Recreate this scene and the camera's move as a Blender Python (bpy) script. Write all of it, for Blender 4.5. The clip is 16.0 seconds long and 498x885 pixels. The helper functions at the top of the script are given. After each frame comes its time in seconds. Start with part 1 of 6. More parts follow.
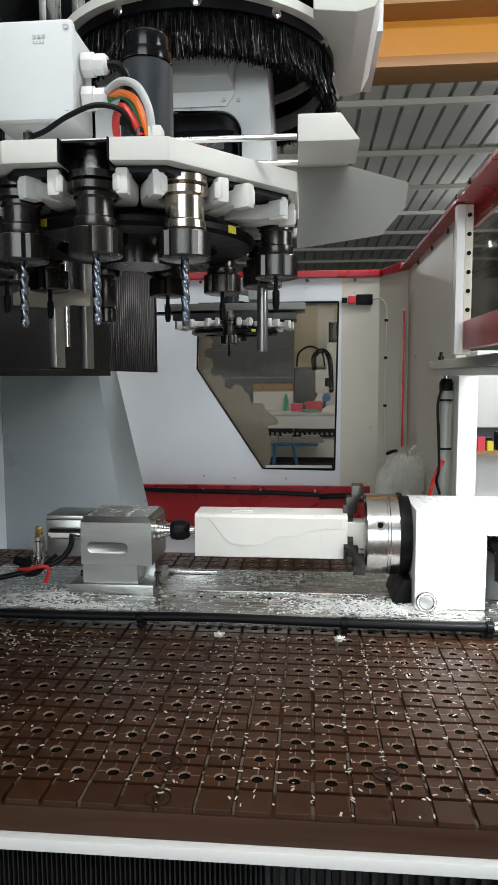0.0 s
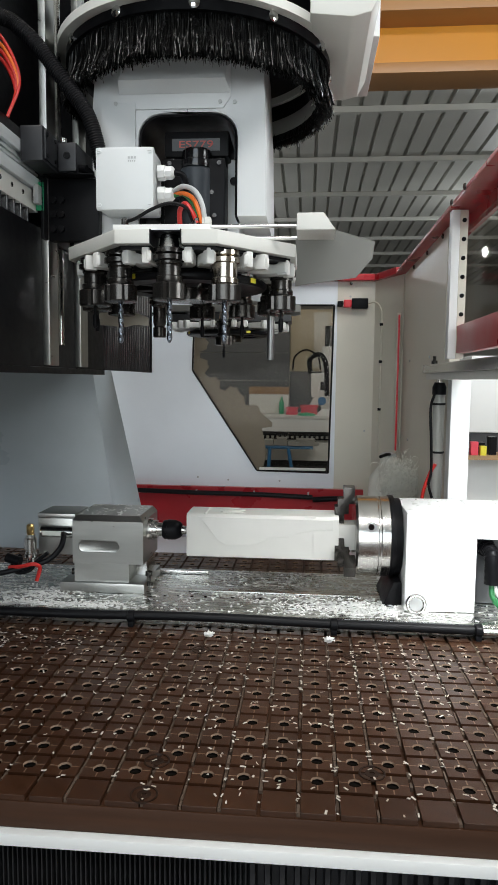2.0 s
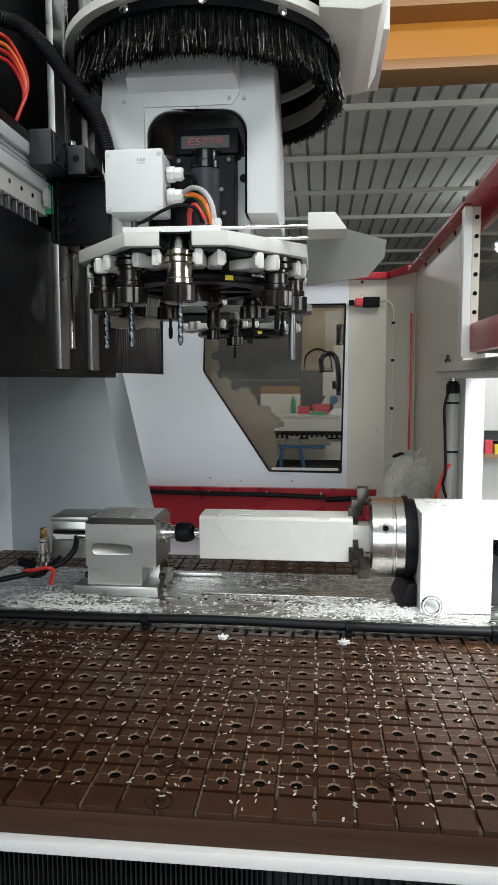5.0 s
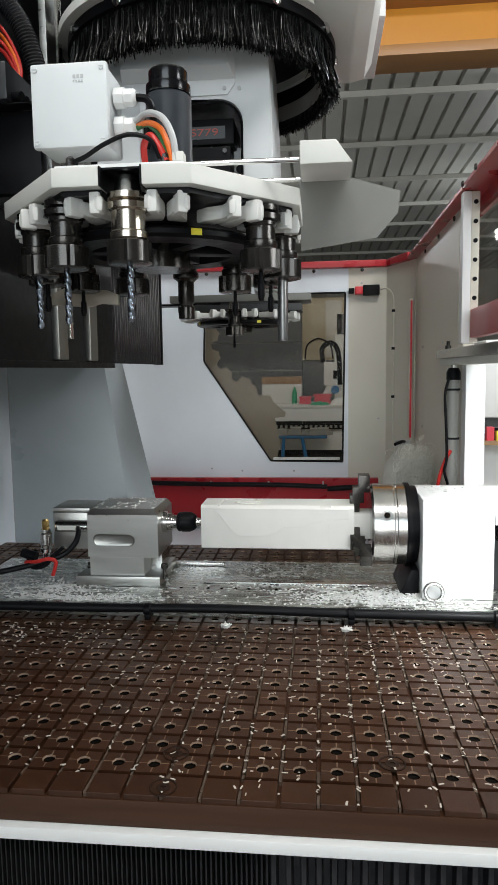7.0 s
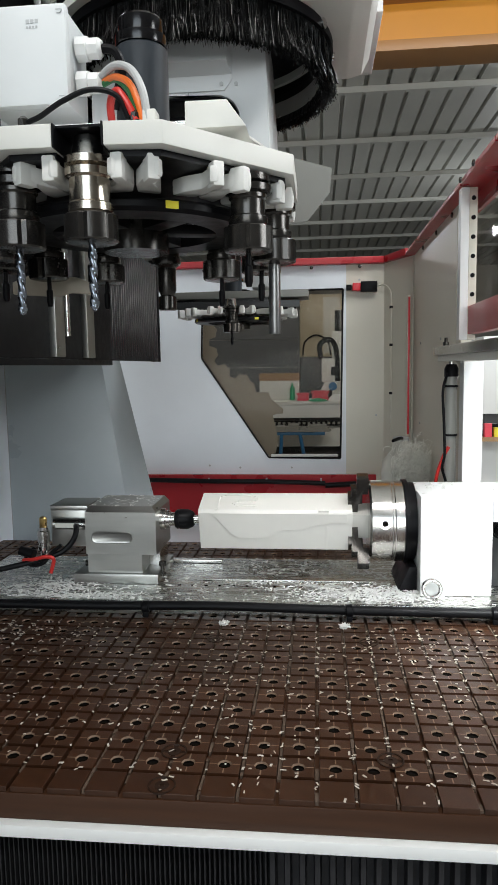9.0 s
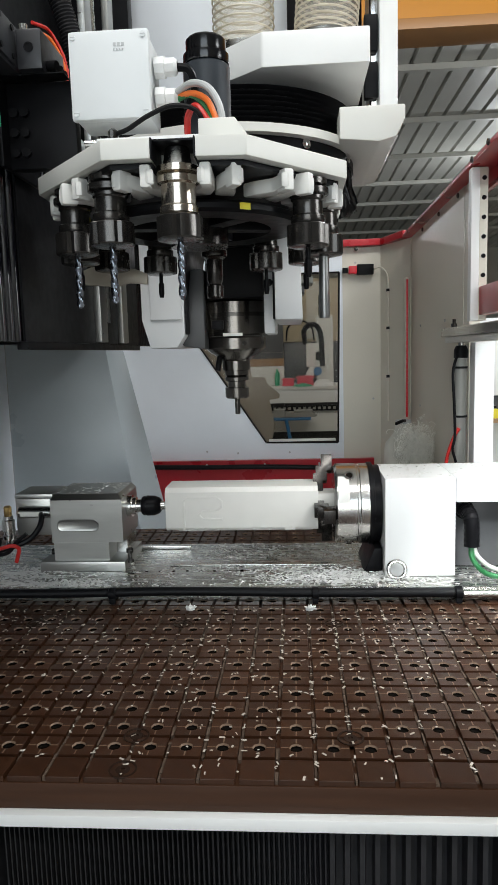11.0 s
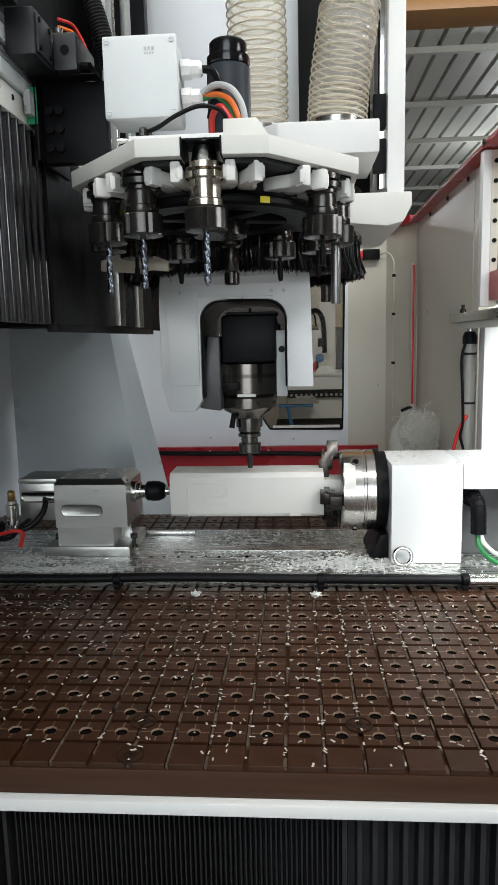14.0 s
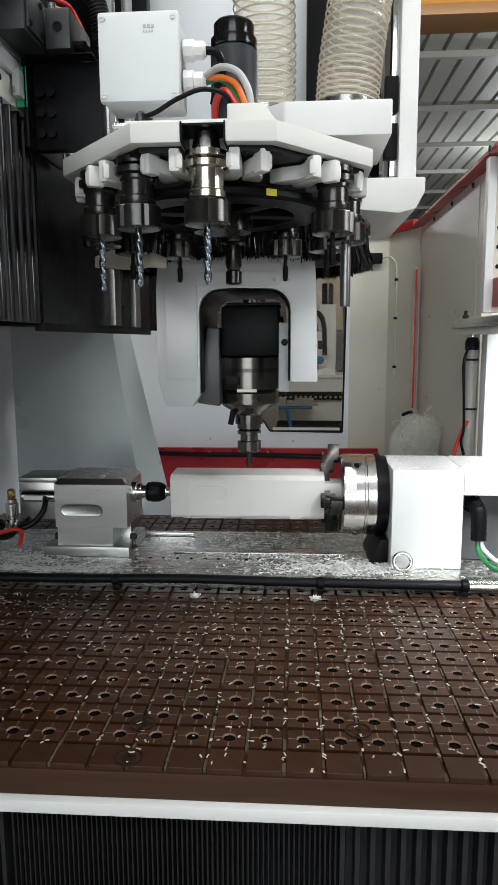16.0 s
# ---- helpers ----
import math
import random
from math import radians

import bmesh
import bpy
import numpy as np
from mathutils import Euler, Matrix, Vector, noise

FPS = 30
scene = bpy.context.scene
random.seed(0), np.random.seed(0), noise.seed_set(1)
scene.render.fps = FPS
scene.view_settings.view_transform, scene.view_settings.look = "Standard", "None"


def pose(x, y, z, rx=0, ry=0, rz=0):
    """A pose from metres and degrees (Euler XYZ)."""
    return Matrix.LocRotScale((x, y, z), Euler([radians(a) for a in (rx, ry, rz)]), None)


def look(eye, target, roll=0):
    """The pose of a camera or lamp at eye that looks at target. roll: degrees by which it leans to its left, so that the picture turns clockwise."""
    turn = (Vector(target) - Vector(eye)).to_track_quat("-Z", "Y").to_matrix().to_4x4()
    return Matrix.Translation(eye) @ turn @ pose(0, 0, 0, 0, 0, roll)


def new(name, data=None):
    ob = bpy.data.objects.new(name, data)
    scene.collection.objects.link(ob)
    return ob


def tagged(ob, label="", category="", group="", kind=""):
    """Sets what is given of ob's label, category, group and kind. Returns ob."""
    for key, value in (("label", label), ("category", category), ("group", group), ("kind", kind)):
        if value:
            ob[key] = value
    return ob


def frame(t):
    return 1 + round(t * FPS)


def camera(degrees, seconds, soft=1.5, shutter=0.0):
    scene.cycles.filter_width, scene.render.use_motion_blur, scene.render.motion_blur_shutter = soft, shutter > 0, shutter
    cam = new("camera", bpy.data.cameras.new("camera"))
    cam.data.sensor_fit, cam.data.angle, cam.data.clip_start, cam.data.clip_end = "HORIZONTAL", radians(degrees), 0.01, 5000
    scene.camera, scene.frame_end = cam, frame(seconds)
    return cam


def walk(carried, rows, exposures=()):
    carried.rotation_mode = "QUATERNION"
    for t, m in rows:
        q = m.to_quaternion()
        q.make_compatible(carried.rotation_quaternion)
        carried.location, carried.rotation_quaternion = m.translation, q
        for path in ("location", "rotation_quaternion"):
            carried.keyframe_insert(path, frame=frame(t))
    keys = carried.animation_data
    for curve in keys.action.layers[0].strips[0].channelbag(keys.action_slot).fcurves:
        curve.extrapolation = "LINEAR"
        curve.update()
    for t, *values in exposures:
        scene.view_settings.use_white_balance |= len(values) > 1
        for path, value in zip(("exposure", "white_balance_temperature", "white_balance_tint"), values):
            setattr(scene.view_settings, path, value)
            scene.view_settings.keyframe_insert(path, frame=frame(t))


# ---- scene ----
cam = camera(40.1, 16.0, soft=1.1)
PATH = [
    (0, (0.22, -0.874, 0.543), (0.039, 1.109, 0.35), -0.2),
    (0.5, (0.223, -0.874, 0.537), (0.046, 1.109, 0.343), 0.3),
    (1, (0.226, -0.878, 0.539), (0.052, 1.106, 0.352), 0.2),
    (1.5, (0.228, -0.88, 0.54), (0.064, 1.105, 0.366), 0.5),
    (2, (0.227, -0.879, 0.538), (0.059, 1.105, 0.354), 0.6),
    (2.5, (0.233, -0.875, 0.54), (0.09, 1.112, 0.358), 0.3),
    (3, (0.233, -0.874, 0.543), (0.086, 1.112, 0.363), -0.0),
    (3.5, (0.231, -0.871, 0.539), (0.066, 1.112, 0.34), -0.1),
    (4, (0.226, -0.873, 0.543), (0.038, 1.11, 0.366), 0.2),
    (6.5, (0.225, -0.864, 0.538), (0.009, 1.113, 0.33), -0.4),
    (7, (0.229, -0.868, 0.536), (0.02, 1.11, 0.325), -0.8),
    (7.5, (0.229, -0.869, 0.535), (0.017, 1.108, 0.318), -1.0),
    (8, (0.227, -0.864, 0.535), (0.012, 1.112, 0.314), -0.6),
    (8.5, (0.228, -0.863, 0.536), (0.019, 1.114, 0.318), -0.8),
    (9, (0.229, -0.866, 0.537), (0.026, 1.112, 0.316), -0.9),
    (11.5, (0.12, -0.859, 0.53), (-0.013, 1.118, 0.256), -1.7),
    (12, (0.119, -0.854, 0.528), (-0.037, 1.119, 0.243), -1.2),
    (12.5, (0.114, -0.85, 0.526), (-0.041, 1.122, 0.236), -1.3),
    (13, (0.113, -0.849, 0.529), (-0.019, 1.124, 0.232), -1.0),
    (13.5, (0.11, -0.848, 0.527), (-0.032, 1.125, 0.233), -1.4),
    (14, (0.114, -0.851, 0.527), (-0.025, 1.122, 0.228), -1.3),
    (14.5, (0.114, -0.85, 0.526), (-0.03, 1.122, 0.224), -1.1),
    (15, (0.112, -0.853, 0.53), (-0.037, 1.12, 0.235), -1.3),
    (15.5, (0.109, -0.856, 0.531), (-0.04, 1.117, 0.241), -0.8),
    (16, (0.106, -0.85, 0.531), (-0.027, 1.123, 0.234), -0.3),
]
walk(cam, [(t, look(eye, target, roll)) for t, eye, target, roll in PATH])

# ---------------------------------------------------------------- world and large lights
world = bpy.data.worlds.new("hall_world")
scene.world = world
world.use_nodes = True
_nt = world.node_tree
_sky = _nt.nodes.new("ShaderNodeTexSky")
_sky.sky_type = "NISHITA"
_sky.sun_disc = False
_sky.sun_elevation, _sky.sun_rotation = radians(38), radians(160)
_nt.links.new(_sky.outputs[0], _nt.nodes["Background"].inputs[0])
_nt.nodes["Background"].inputs[1].default_value = 0.1


def area_lamp(name, place, target, sx, sy, watts, colour=(1, 1, 1)):
    data = bpy.data.lights.new(name, "AREA")
    data.shape, data.size, data.size_y, data.energy, data.color = "RECTANGLE", sx, sy, watts, colour
    ob = new(name, data)
    ob.matrix_world = look(place, target)
    return ob


# daylight-coloured fill added behind the camera, overhead hall row, and the cabin's work lamp
area_lamp("front_fill", (-0.5, -8.8, 1.6), (-0.4, 1.0, 0.9), 5.6, 4.4, 255, (0.84, 0.94, 1.0))
area_lamp("hall_lamp_row", (0.2, -2.3, 4.3), (0.1, 0.8, 0.3), 4.0, 0.6, 165, (0.98, 0.97, 0.95))
area_lamp("work_lamp", (0.84, -0.08, 0.82), (0.56, 0.62, 0.10), 0.30, 0.12, 3.6, (0.94, 0.98, 1.0)).data.spread = radians(78)
# added point fills: four lift the roof, two the side cabinet and left wall
for _x, _y, _z, _watts, _size in ((-3.0, 8.0, 3.6, 135, 0.12), (5.0, 8.0, 3.6, 135, 0.12), (-3.0, 16.0, 3.6, 135, 0.12), (5.0, 16.0, 3.6, 135, 0.12),
                                  (1.95, 0.9, 2.7, 165, 0.4), (2.3, -0.5, 1.2, 70, 0.4)):
    _d = bpy.data.lights.new("hall_fill", "POINT")
    _d.energy, _d.shadow_soft_size, _d.color = _watts, _size, (0.94, 0.98, 1.0)
    new("hall_fill", _d).location = (_x, _y, _z)


# ---------------------------------------------------------------- materials
def mat(name, colour, rough=0.5, metal=0.0, noise_scale=40.0, vary=0.12, bump=0.05, fine=400.0, stain=0.0, coat=0.0,
        stretch=(1, 1, 1), emit=None, glow=0.0, rough_vary=0.15, random_tint=0.0, spec=0.5):
    m = bpy.data.materials.new(name)
    m.use_nodes = True
    nt = m.node_tree
    b = nt.nodes["Principled BSDF"]
    co = nt.nodes.new("ShaderNodeTexCoord")
    mp = nt.nodes.new("ShaderNodeMapping")
    mp.inputs["Scale"].default_value = stretch
    nt.links.new(co.outputs["Object"], mp.inputs[0])
    n1 = nt.nodes.new("ShaderNodeTexNoise")
    n1.inputs["Scale"].default_value, n1.inputs["Detail"].default_value = noise_scale, 5
    n2 = nt.nodes.new("ShaderNodeTexNoise")
    n2.inputs["Scale"].default_value, n2.inputs["Detail"].default_value = fine, 3
    n3 = nt.nodes.new("ShaderNodeTexNoise")
    n3.inputs["Scale"].default_value, n3.inputs["Detail"].default_value = noise_scale * 0.15, 4
    for n in (n1, n2, n3):
        nt.links.new(mp.outputs[0], n.inputs["Vector"])
    add = nt.nodes.new("ShaderNodeMath")
    add.operation = "ADD"
    nt.links.new(n1.outputs[0], add.inputs[0])
    nt.links.new(n3.outputs[0], add.inputs[1])
    ramp = nt.nodes.new("ShaderNodeMapRange")
    ramp.inputs["From Min"].default_value, ramp.inputs["From Max"].default_value = 0.7, 1.3
    ramp.inputs["To Min"].default_value, ramp.inputs["To Max"].default_value = 1 - vary, 1 + vary
    nt.links.new(add.outputs[0], ramp.inputs[0])
    fac = ramp.outputs[0]
    if random_tint:
        oi = nt.nodes.new("ShaderNodeObjectInfo")
        rr = nt.nodes.new("ShaderNodeMapRange")
        rr.inputs["To Min"].default_value, rr.inputs["To Max"].default_value = 1 - random_tint, 1 + random_tint
        nt.links.new(oi.outputs["Random"], rr.inputs[0])
        mul = nt.nodes.new("ShaderNodeMath")
        mul.operation = "MULTIPLY"
        nt.links.new(fac, mul.inputs[0])
        nt.links.new(rr.outputs[0], mul.inputs[1])
        fac = mul.outputs[0]
    mix = nt.nodes.new("ShaderNodeVectorMath")
    mix.operation = "SCALE"
    mix.inputs[0].default_value = colour
    nt.links.new(fac, mix.inputs["Scale"])
    out = mix.outputs[0]
    if stain:
        sr = nt.nodes.new("ShaderNodeMapRange")
        sr.inputs["From Min"].default_value, sr.inputs["From Max"].default_value = 0.55, 0.75
        nt.links.new(n3.outputs[0], sr.inputs[0])
        sm = nt.nodes.new("ShaderNodeMath")
        sm.operation = "MULTIPLY"
        sm.inputs[1].default_value = stain
        nt.links.new(sr.outputs[0], sm.inputs[0])
        cm = nt.nodes.new("ShaderNodeMix")
        cm.data_type = "RGBA"
        nt.links.new(sm.outputs[0], cm.inputs["Factor"])
        nt.links.new(out, cm.inputs["A"])
        cm.inputs["B"].default_value = (colour[0] * 0.45, colour[1] * 0.43, colour[2] * 0.4, 1)
        out = cm.outputs["Result"]
    nt.links.new(out, b.inputs["Base Color"])
    rv = nt.nodes.new("ShaderNodeMapRange")
    rv.inputs["From Min"].default_value, rv.inputs["From Max"].default_value = 0.3, 0.7
    rv.inputs["To Min"].default_value, rv.inputs["To Max"].default_value = max(0.02, rough - rough_vary * rough), min(1, rough + rough_vary * rough)
    nt.links.new(n1.outputs[0], rv.inputs[0])
    nt.links.new(rv.outputs[0], b.inputs["Roughness"])
    b.inputs["Metallic"].default_value = metal
    b.inputs["Coat Weight"].default_value = coat
    b.inputs["Specular IOR Level"].default_value = spec
    if bump:
        bp = nt.nodes.new("ShaderNodeBump")
        bp.inputs["Strength"].default_value, bp.inputs["Distance"].default_value = bump, 0.002
        nt.links.new(n2.outputs[0], bp.inputs["Height"])
        nt.links.new(bp.outputs[0], b.inputs["Normal"])
    if emit:
        b.inputs["Emission Color"].default_value = (*emit, 1)
        b.inputs["Emission Strength"].default_value = glow
    return m


def clear_mat(name, colour, rough=0.03, alpha=0.25, tint=1.0):
    m = bpy.data.materials.new(name)
    m.use_nodes = True
    nt = m.node_tree
    b = nt.nodes["Principled BSDF"]
    b.inputs["Base Color"].default_value = (*[c * tint for c in colour], 1)
    b.inputs["Roughness"].default_value = rough
    tr = nt.nodes.new("ShaderNodeBsdfTransparent")
    tr.inputs[0].default_value = (*colour, 1)
    mx = nt.nodes.new("ShaderNodeMixShader")
    mx.inputs[0].default_value = alpha
    nt.links.new(tr.outputs[0], mx.inputs[1])
    nt.links.new(b.outputs[0], mx.inputs[2])
    nt.links.new(mx.outputs[0], nt.nodes["Material Output"].inputs[0])
    return m


M_BROWN = mat("brown_phenolic", (0.038, 0.0150, 0.0068), 0.36, 0, 60, 0.3, 0.12, 700, 0.6, random_tint=0.18, spec=0.3)
M_BROWN_EDGE = mat("brown_phenolic_edge", (0.046, 0.019, 0.0088), 0.45, 0, 30, 0.3, 0.1, 500, 0.5, stretch=(0.15, 1, 3), spec=0.25)
# black for shade painted into bores and sockets; also the plate's plugs
M_BORE = mat("bore_shade_and_plug_black", (0.008, 0.007, 0.006), 0.6, 0, 60, 0.1, 0, spec=0.0)
M_ALU = mat("milled_aluminium", (0.60, 0.60, 0.57), 0.25, 1, 14, 0.16, 0.22, 120, 0.35, stretch=(1, 10, 8), rough_vary=0.4)
M_ALU_BLOCK = mat("brushed_aluminium", (0.43, 0.43, 0.41), 0.32, 1, 14, 0.06, 0.03, 300, 0.0, stretch=(1, 1, 6), rough_vary=0.15)
M_STEEL = mat("bright_steel", (0.62, 0.61, 0.59), 0.22, 1, 60, 0.1, 0.03, 500, 0.15)
M_DRILL = mat("blue_grey_steel", (0.26, 0.29, 0.34), 0.26, 1, 60, 0.1, 0.03)
M_CHROME = mat("chrome", (0.72, 0.72, 0.72), 0.1, 1, 60, 0.05, 0.0)
M_GOLD = mat("warm_steel", (0.56, 0.51, 0.44), 0.2, 1, 60, 0.1, 0.03)
M_DKSTEEL = mat("burnished_steel", (0.070, 0.066, 0.062), 0.24, 0.85, 60, 0.2, 0.05, 500, 0.2)
M_BLACK = mat("black_anodised", (0.006, 0.006, 0.007), 0.38, 0.0, 60, 0.2, 0.05, spec=0.10)
M_RUBBER = mat("black_rubber", (0.006, 0.006, 0.007), 0.45, 0, 60, 0.2, 0.05, spec=0.18)
M_BELLOWS = mat("bellows_cloth", (0.004, 0.004, 0.007), 0.18, 0, 40, 0.25, 0.02, 300, 0.2, spec=1.0)
M_TABLEBELLOWS = mat("matt_bellows_cloth", (0.018, 0.018, 0.020), 0.45, 0, 40, 0.25, 0.05, 300, 0.2, spec=0.25)
M_WHITE = mat("white_paint", (0.78, 0.79, 0.78), 0.35, 0, 8, 0.03, 0.06, 350, 0.04)
M_OFFWHITE = mat("offwhite_paint", (0.68, 0.68, 0.64), 0.38, 0, 8, 0.04, 0.06, 350, 0.06)
M_CREAM = mat("cream_wall_paint", (0.67, 0.635, 0.545), 0.4, 0, 5, 0.04, 0.06, 300, 0.06)
M_WALLWHITE = mat("white_wall_paint", (0.78, 0.82, 0.87), 0.36, 0, 4, 0.05, 0.05, 300, 0.05)
M_GREYPANEL = mat("grey_panel_paint", (0.37, 0.41, 0.43), 0.30, 0, 4, 0.12, 0.04, 300, 0.3)
M_HEADGREY = mat("head_grey_paint", (0.62, 0.64, 0.65), 0.4, 0, 10, 0.04, 0.08, 420, 0.04)
M_SHIELD = mat("shield_grey_paint", (0.26, 0.26, 0.24), 0.4, 0, 10, 0.04, 0.08, 420, 0.08)
M_PLASTIC = mat("light_grey_plastic", (0.70, 0.73, 0.74), 0.42, 0, 30, 0.02, 0.04, 600)
M_GRIP = mat("white_nylon", (0.74, 0.74, 0.71), 0.45, 0, 60, 0.05, 0.04, 500, 0.2)
M_WORK = mat("white_resin_block", (0.66, 0.65, 0.61), 0.5, 0, 25, 0.03, 0.06, 500, 0.03)
M_WORN = mat("worn_phenolic", (0.19, 0.125, 0.082), 0.5, 0, 120, 0.3, 0.1, 700, 0.3)
M_DUST = mat("packed_dust", (0.085, 0.056, 0.038), 0.8, 0, 120, 0.35, 0.2, 900, 0.3)
M_SLIDE = mat("satin_aluminium", (0.64, 0.68, 0.69), 0.42, 0.15, 30, 0.08, 0.08, 300, 0.1, stretch=(6, 1, 6))
# same chips as M_CHIP; the table's weaker light is put into this colour
M_TABLECHIP = mat("dim_lit_chip", (0.52, 0.47, 0.41), 0.5, 0, 60, 0.05, 0.0)
M_CHIP = mat("white_chip", (0.72, 0.72, 0.70), 0.5, 0, 60, 0.05, 0.0)
M_RED = mat("red_paint", (0.40, 0.012, 0.02), 0.3, 0, 10, 0.08, 0.05, 300, 0.1)
M_REDLED = mat("red_led_strip", (0.55, 0.02, 0.03), 0.35, 0, 30, 0.05, 0, emit=(1.0, 0.05, 0.08), glow=0.05)
M_REDCABLE = mat("red_cable", (0.5, 0.02, 0.015), 0.4, 0, 60, 0.05, 0.0)
M_GREEN = mat("green_cable", (0.02, 0.16, 0.05), 0.4, 0, 60, 0.05, 0.0)
M_ORANGE = mat("orange_cable", (0.75, 0.16, 0.02), 0.4, 0, 60, 0.05, 0.0)
M_GREYCABLE = mat("grey_cable", (0.45, 0.46, 0.46), 0.45, 0, 60, 0.05, 0.0)
M_YELLOW = mat("yellow_tag", (0.72, 0.62, 0.04), 0.5, 0, 60, 0.05, 0.0)
M_BRASS = mat("brass", (0.55, 0.38, 0.15), 0.3, 1, 60, 0.1, 0.03)
M_CRANE = mat("crane_orange_paint", (0.62, 0.25, 0.012), 0.4, 0, 2, 0.06, 0.04, 60, 0.1)
M_CRANEGREY = mat("crane_flange_paint", (0.40, 0.19, 0.06), 0.45, 0, 2, 0.06, 0.04, 60, 0.1)
M_ROOF = mat("roof_sheet", (0.52, 0.52, 0.48), 0.5, 0, 1.2, 0.08, 0.04, 20, 0.12)
M_PURLIN = mat("purlin_steel", (0.56, 0.56, 0.53), 0.5, 0.1, 2, 0.06, 0.02)
M_HALLWALL = mat("hall_wall", (0.55, 0.53, 0.48), 0.7, 0, 1, 0.08, 0.05, 20, 0.1)
M_CONCRETE = mat("concrete_floor", (0.30, 0.29, 0.28), 0.6, 0, 3, 0.15, 0.15, 80, 0.3)
M_GLASS = clear_mat("window_pane", (0.90, 0.88, 0.84), 0.02, 0.10, 0.02)
M_HOSE = clear_mat("clear_hose", (0.93, 0.91, 0.86), 0.12, 0.24)
M_HOSERIB = clear_mat("clear_hose_rib", (0.80, 0.74, 0.62), 0.2, 0.7)
M_JAGGED = mat("dark_grey_and_recess_shade", (0.05, 0.052, 0.055), 0.35, 0, 8, 0.2, 0.05)
M_MIST = mat("tarnished_plate", (0.30, 0.26, 0.21), 0.4, 0, 8, 0.08, 0.05)
M_TAN = mat("tan_panel", (0.55, 0.47, 0.33), 0.6, 0, 8, 0.08, 0.05)
M_BLUE = mat("blue_frame_paint", (0.03, 0.16, 0.34), 0.4, 0, 20, 0.05, 0.02)
M_PINK = mat("pink_crate_plastic", (0.70, 0.06, 0.09), 0.45, 0, 20, 0.05, 0.02)
M_CARD = mat("brown_cardboard", (0.34, 0.21, 0.11), 0.8, 0, 30, 0.1, 0.05)
M_JAR = mat("cloudy_jar", (0.66, 0.64, 0.57), 0.4, 0, 20, 0.1, 0.05)
M_BOLTDARK = mat("dark_recess", (0.02, 0.010, 0.006), 0.5, 0, 60, 0.2, 0.05, spec=0.2)
M_SWARF = mat("pale_swarf", (0.88, 0.87, 0.80), 0.5, 0, 60, 0.1, 0.0)
M_TEXT = mat("pale_grey_print", (0.48, 0.50, 0.51), 0.6, 0, 60, 0.05, 0.0)
M_LABELRED = mat("red_print", (0.42, 0.07, 0.05), 0.5, 0, 60, 0.05, 0.0)
M_LEDGREEN = mat("green_board", (0.02, 0.35, 0.16), 0.4, 0, 60, 0.1, 0.0)


# ---------------------------------------------------------------- shape helpers
def box(bm, x0, x1, y0, y1, z0, z1, bevel=0.0):
    vs = [bm.verts.new((x, y, z)) for x in (x0, x1) for y in (y0, y1) for z in (z0, z1)]
    fs = [bm.faces.new([vs[i] for i in q]) for q in ((0, 1, 3, 2), (4, 6, 7, 5), (0, 4, 5, 1), (2, 3, 7, 6), (0, 2, 6, 4), (1, 5, 7, 3))]
    if bevel:
        es = list({e for f in fs for e in f.edges})
        bmesh.ops.bevel(bm, geom=es, offset=bevel, segments=2, affect="EDGES", profile=0.6)
    return bm


def prism(bm, pts, axis, lo, hi, bevel=0.0):
    """pts: outline in the two other axes, in xyz order; extruded along axis from lo to hi."""
    def at(p, h):
        return {"x": (h, p[0], p[1]), "y": (p[0], h, p[1]), "z": (p[0], p[1], h)}[axis]
    a = [bm.verts.new(at(p, lo)) for p in pts]
    b = [bm.verts.new(at(p, hi)) for p in pts]
    n = len(pts)
    fs = [bm.faces.new(a), bm.faces.new(b[::-1])]
    fs += [bm.faces.new([a[i], b[i], b[(i + 1) % n], a[(i + 1) % n]]) for i in range(n)]
    bmesh.ops.recalc_face_normals(bm, faces=fs)
    if bevel:
        es = list({e for f in fs for e in f.edges})
        bmesh.ops.bevel(bm, geom=es, offset=bevel, segments=2, affect="EDGES", profile=0.6)
    return bm


def lathe(bm, profile, m=None, seg=24, cap=True):
    """profile: (radius, height) pairs, turned round z, then placed by m."""
    m = m or Matrix()
    rings = []
    for r, h in profile:
        rings.append([bm.verts.new(m @ Vector((r * math.cos(2 * math.pi * i / seg), r * math.sin(2 * math.pi * i / seg), h))) for i in range(seg)])
    for a, b in zip(rings, rings[1:]):
        for i in range(seg):
            bm.faces.new([a[i], a[(i + 1) % seg], b[(i + 1) % seg], b[i]])
    if cap:
        bm.faces.new(rings[0][::-1])
        bm.faces.new(rings[-1])
    return bm


def along(p, q):
    """Matrix that carries the z axis onto the way from p to q, based at p."""
    p, q = Vector(p), Vector(q)
    return Matrix.Translation(p) @ (q - p).to_track_quat("Z", "Y").to_matrix().to_4x4()


def rod(bm, p, q, r, seg=16):
    return lathe(bm, [(r, 0), (r, (Vector(q) - Vector(p)).length)], along(p, q), seg)


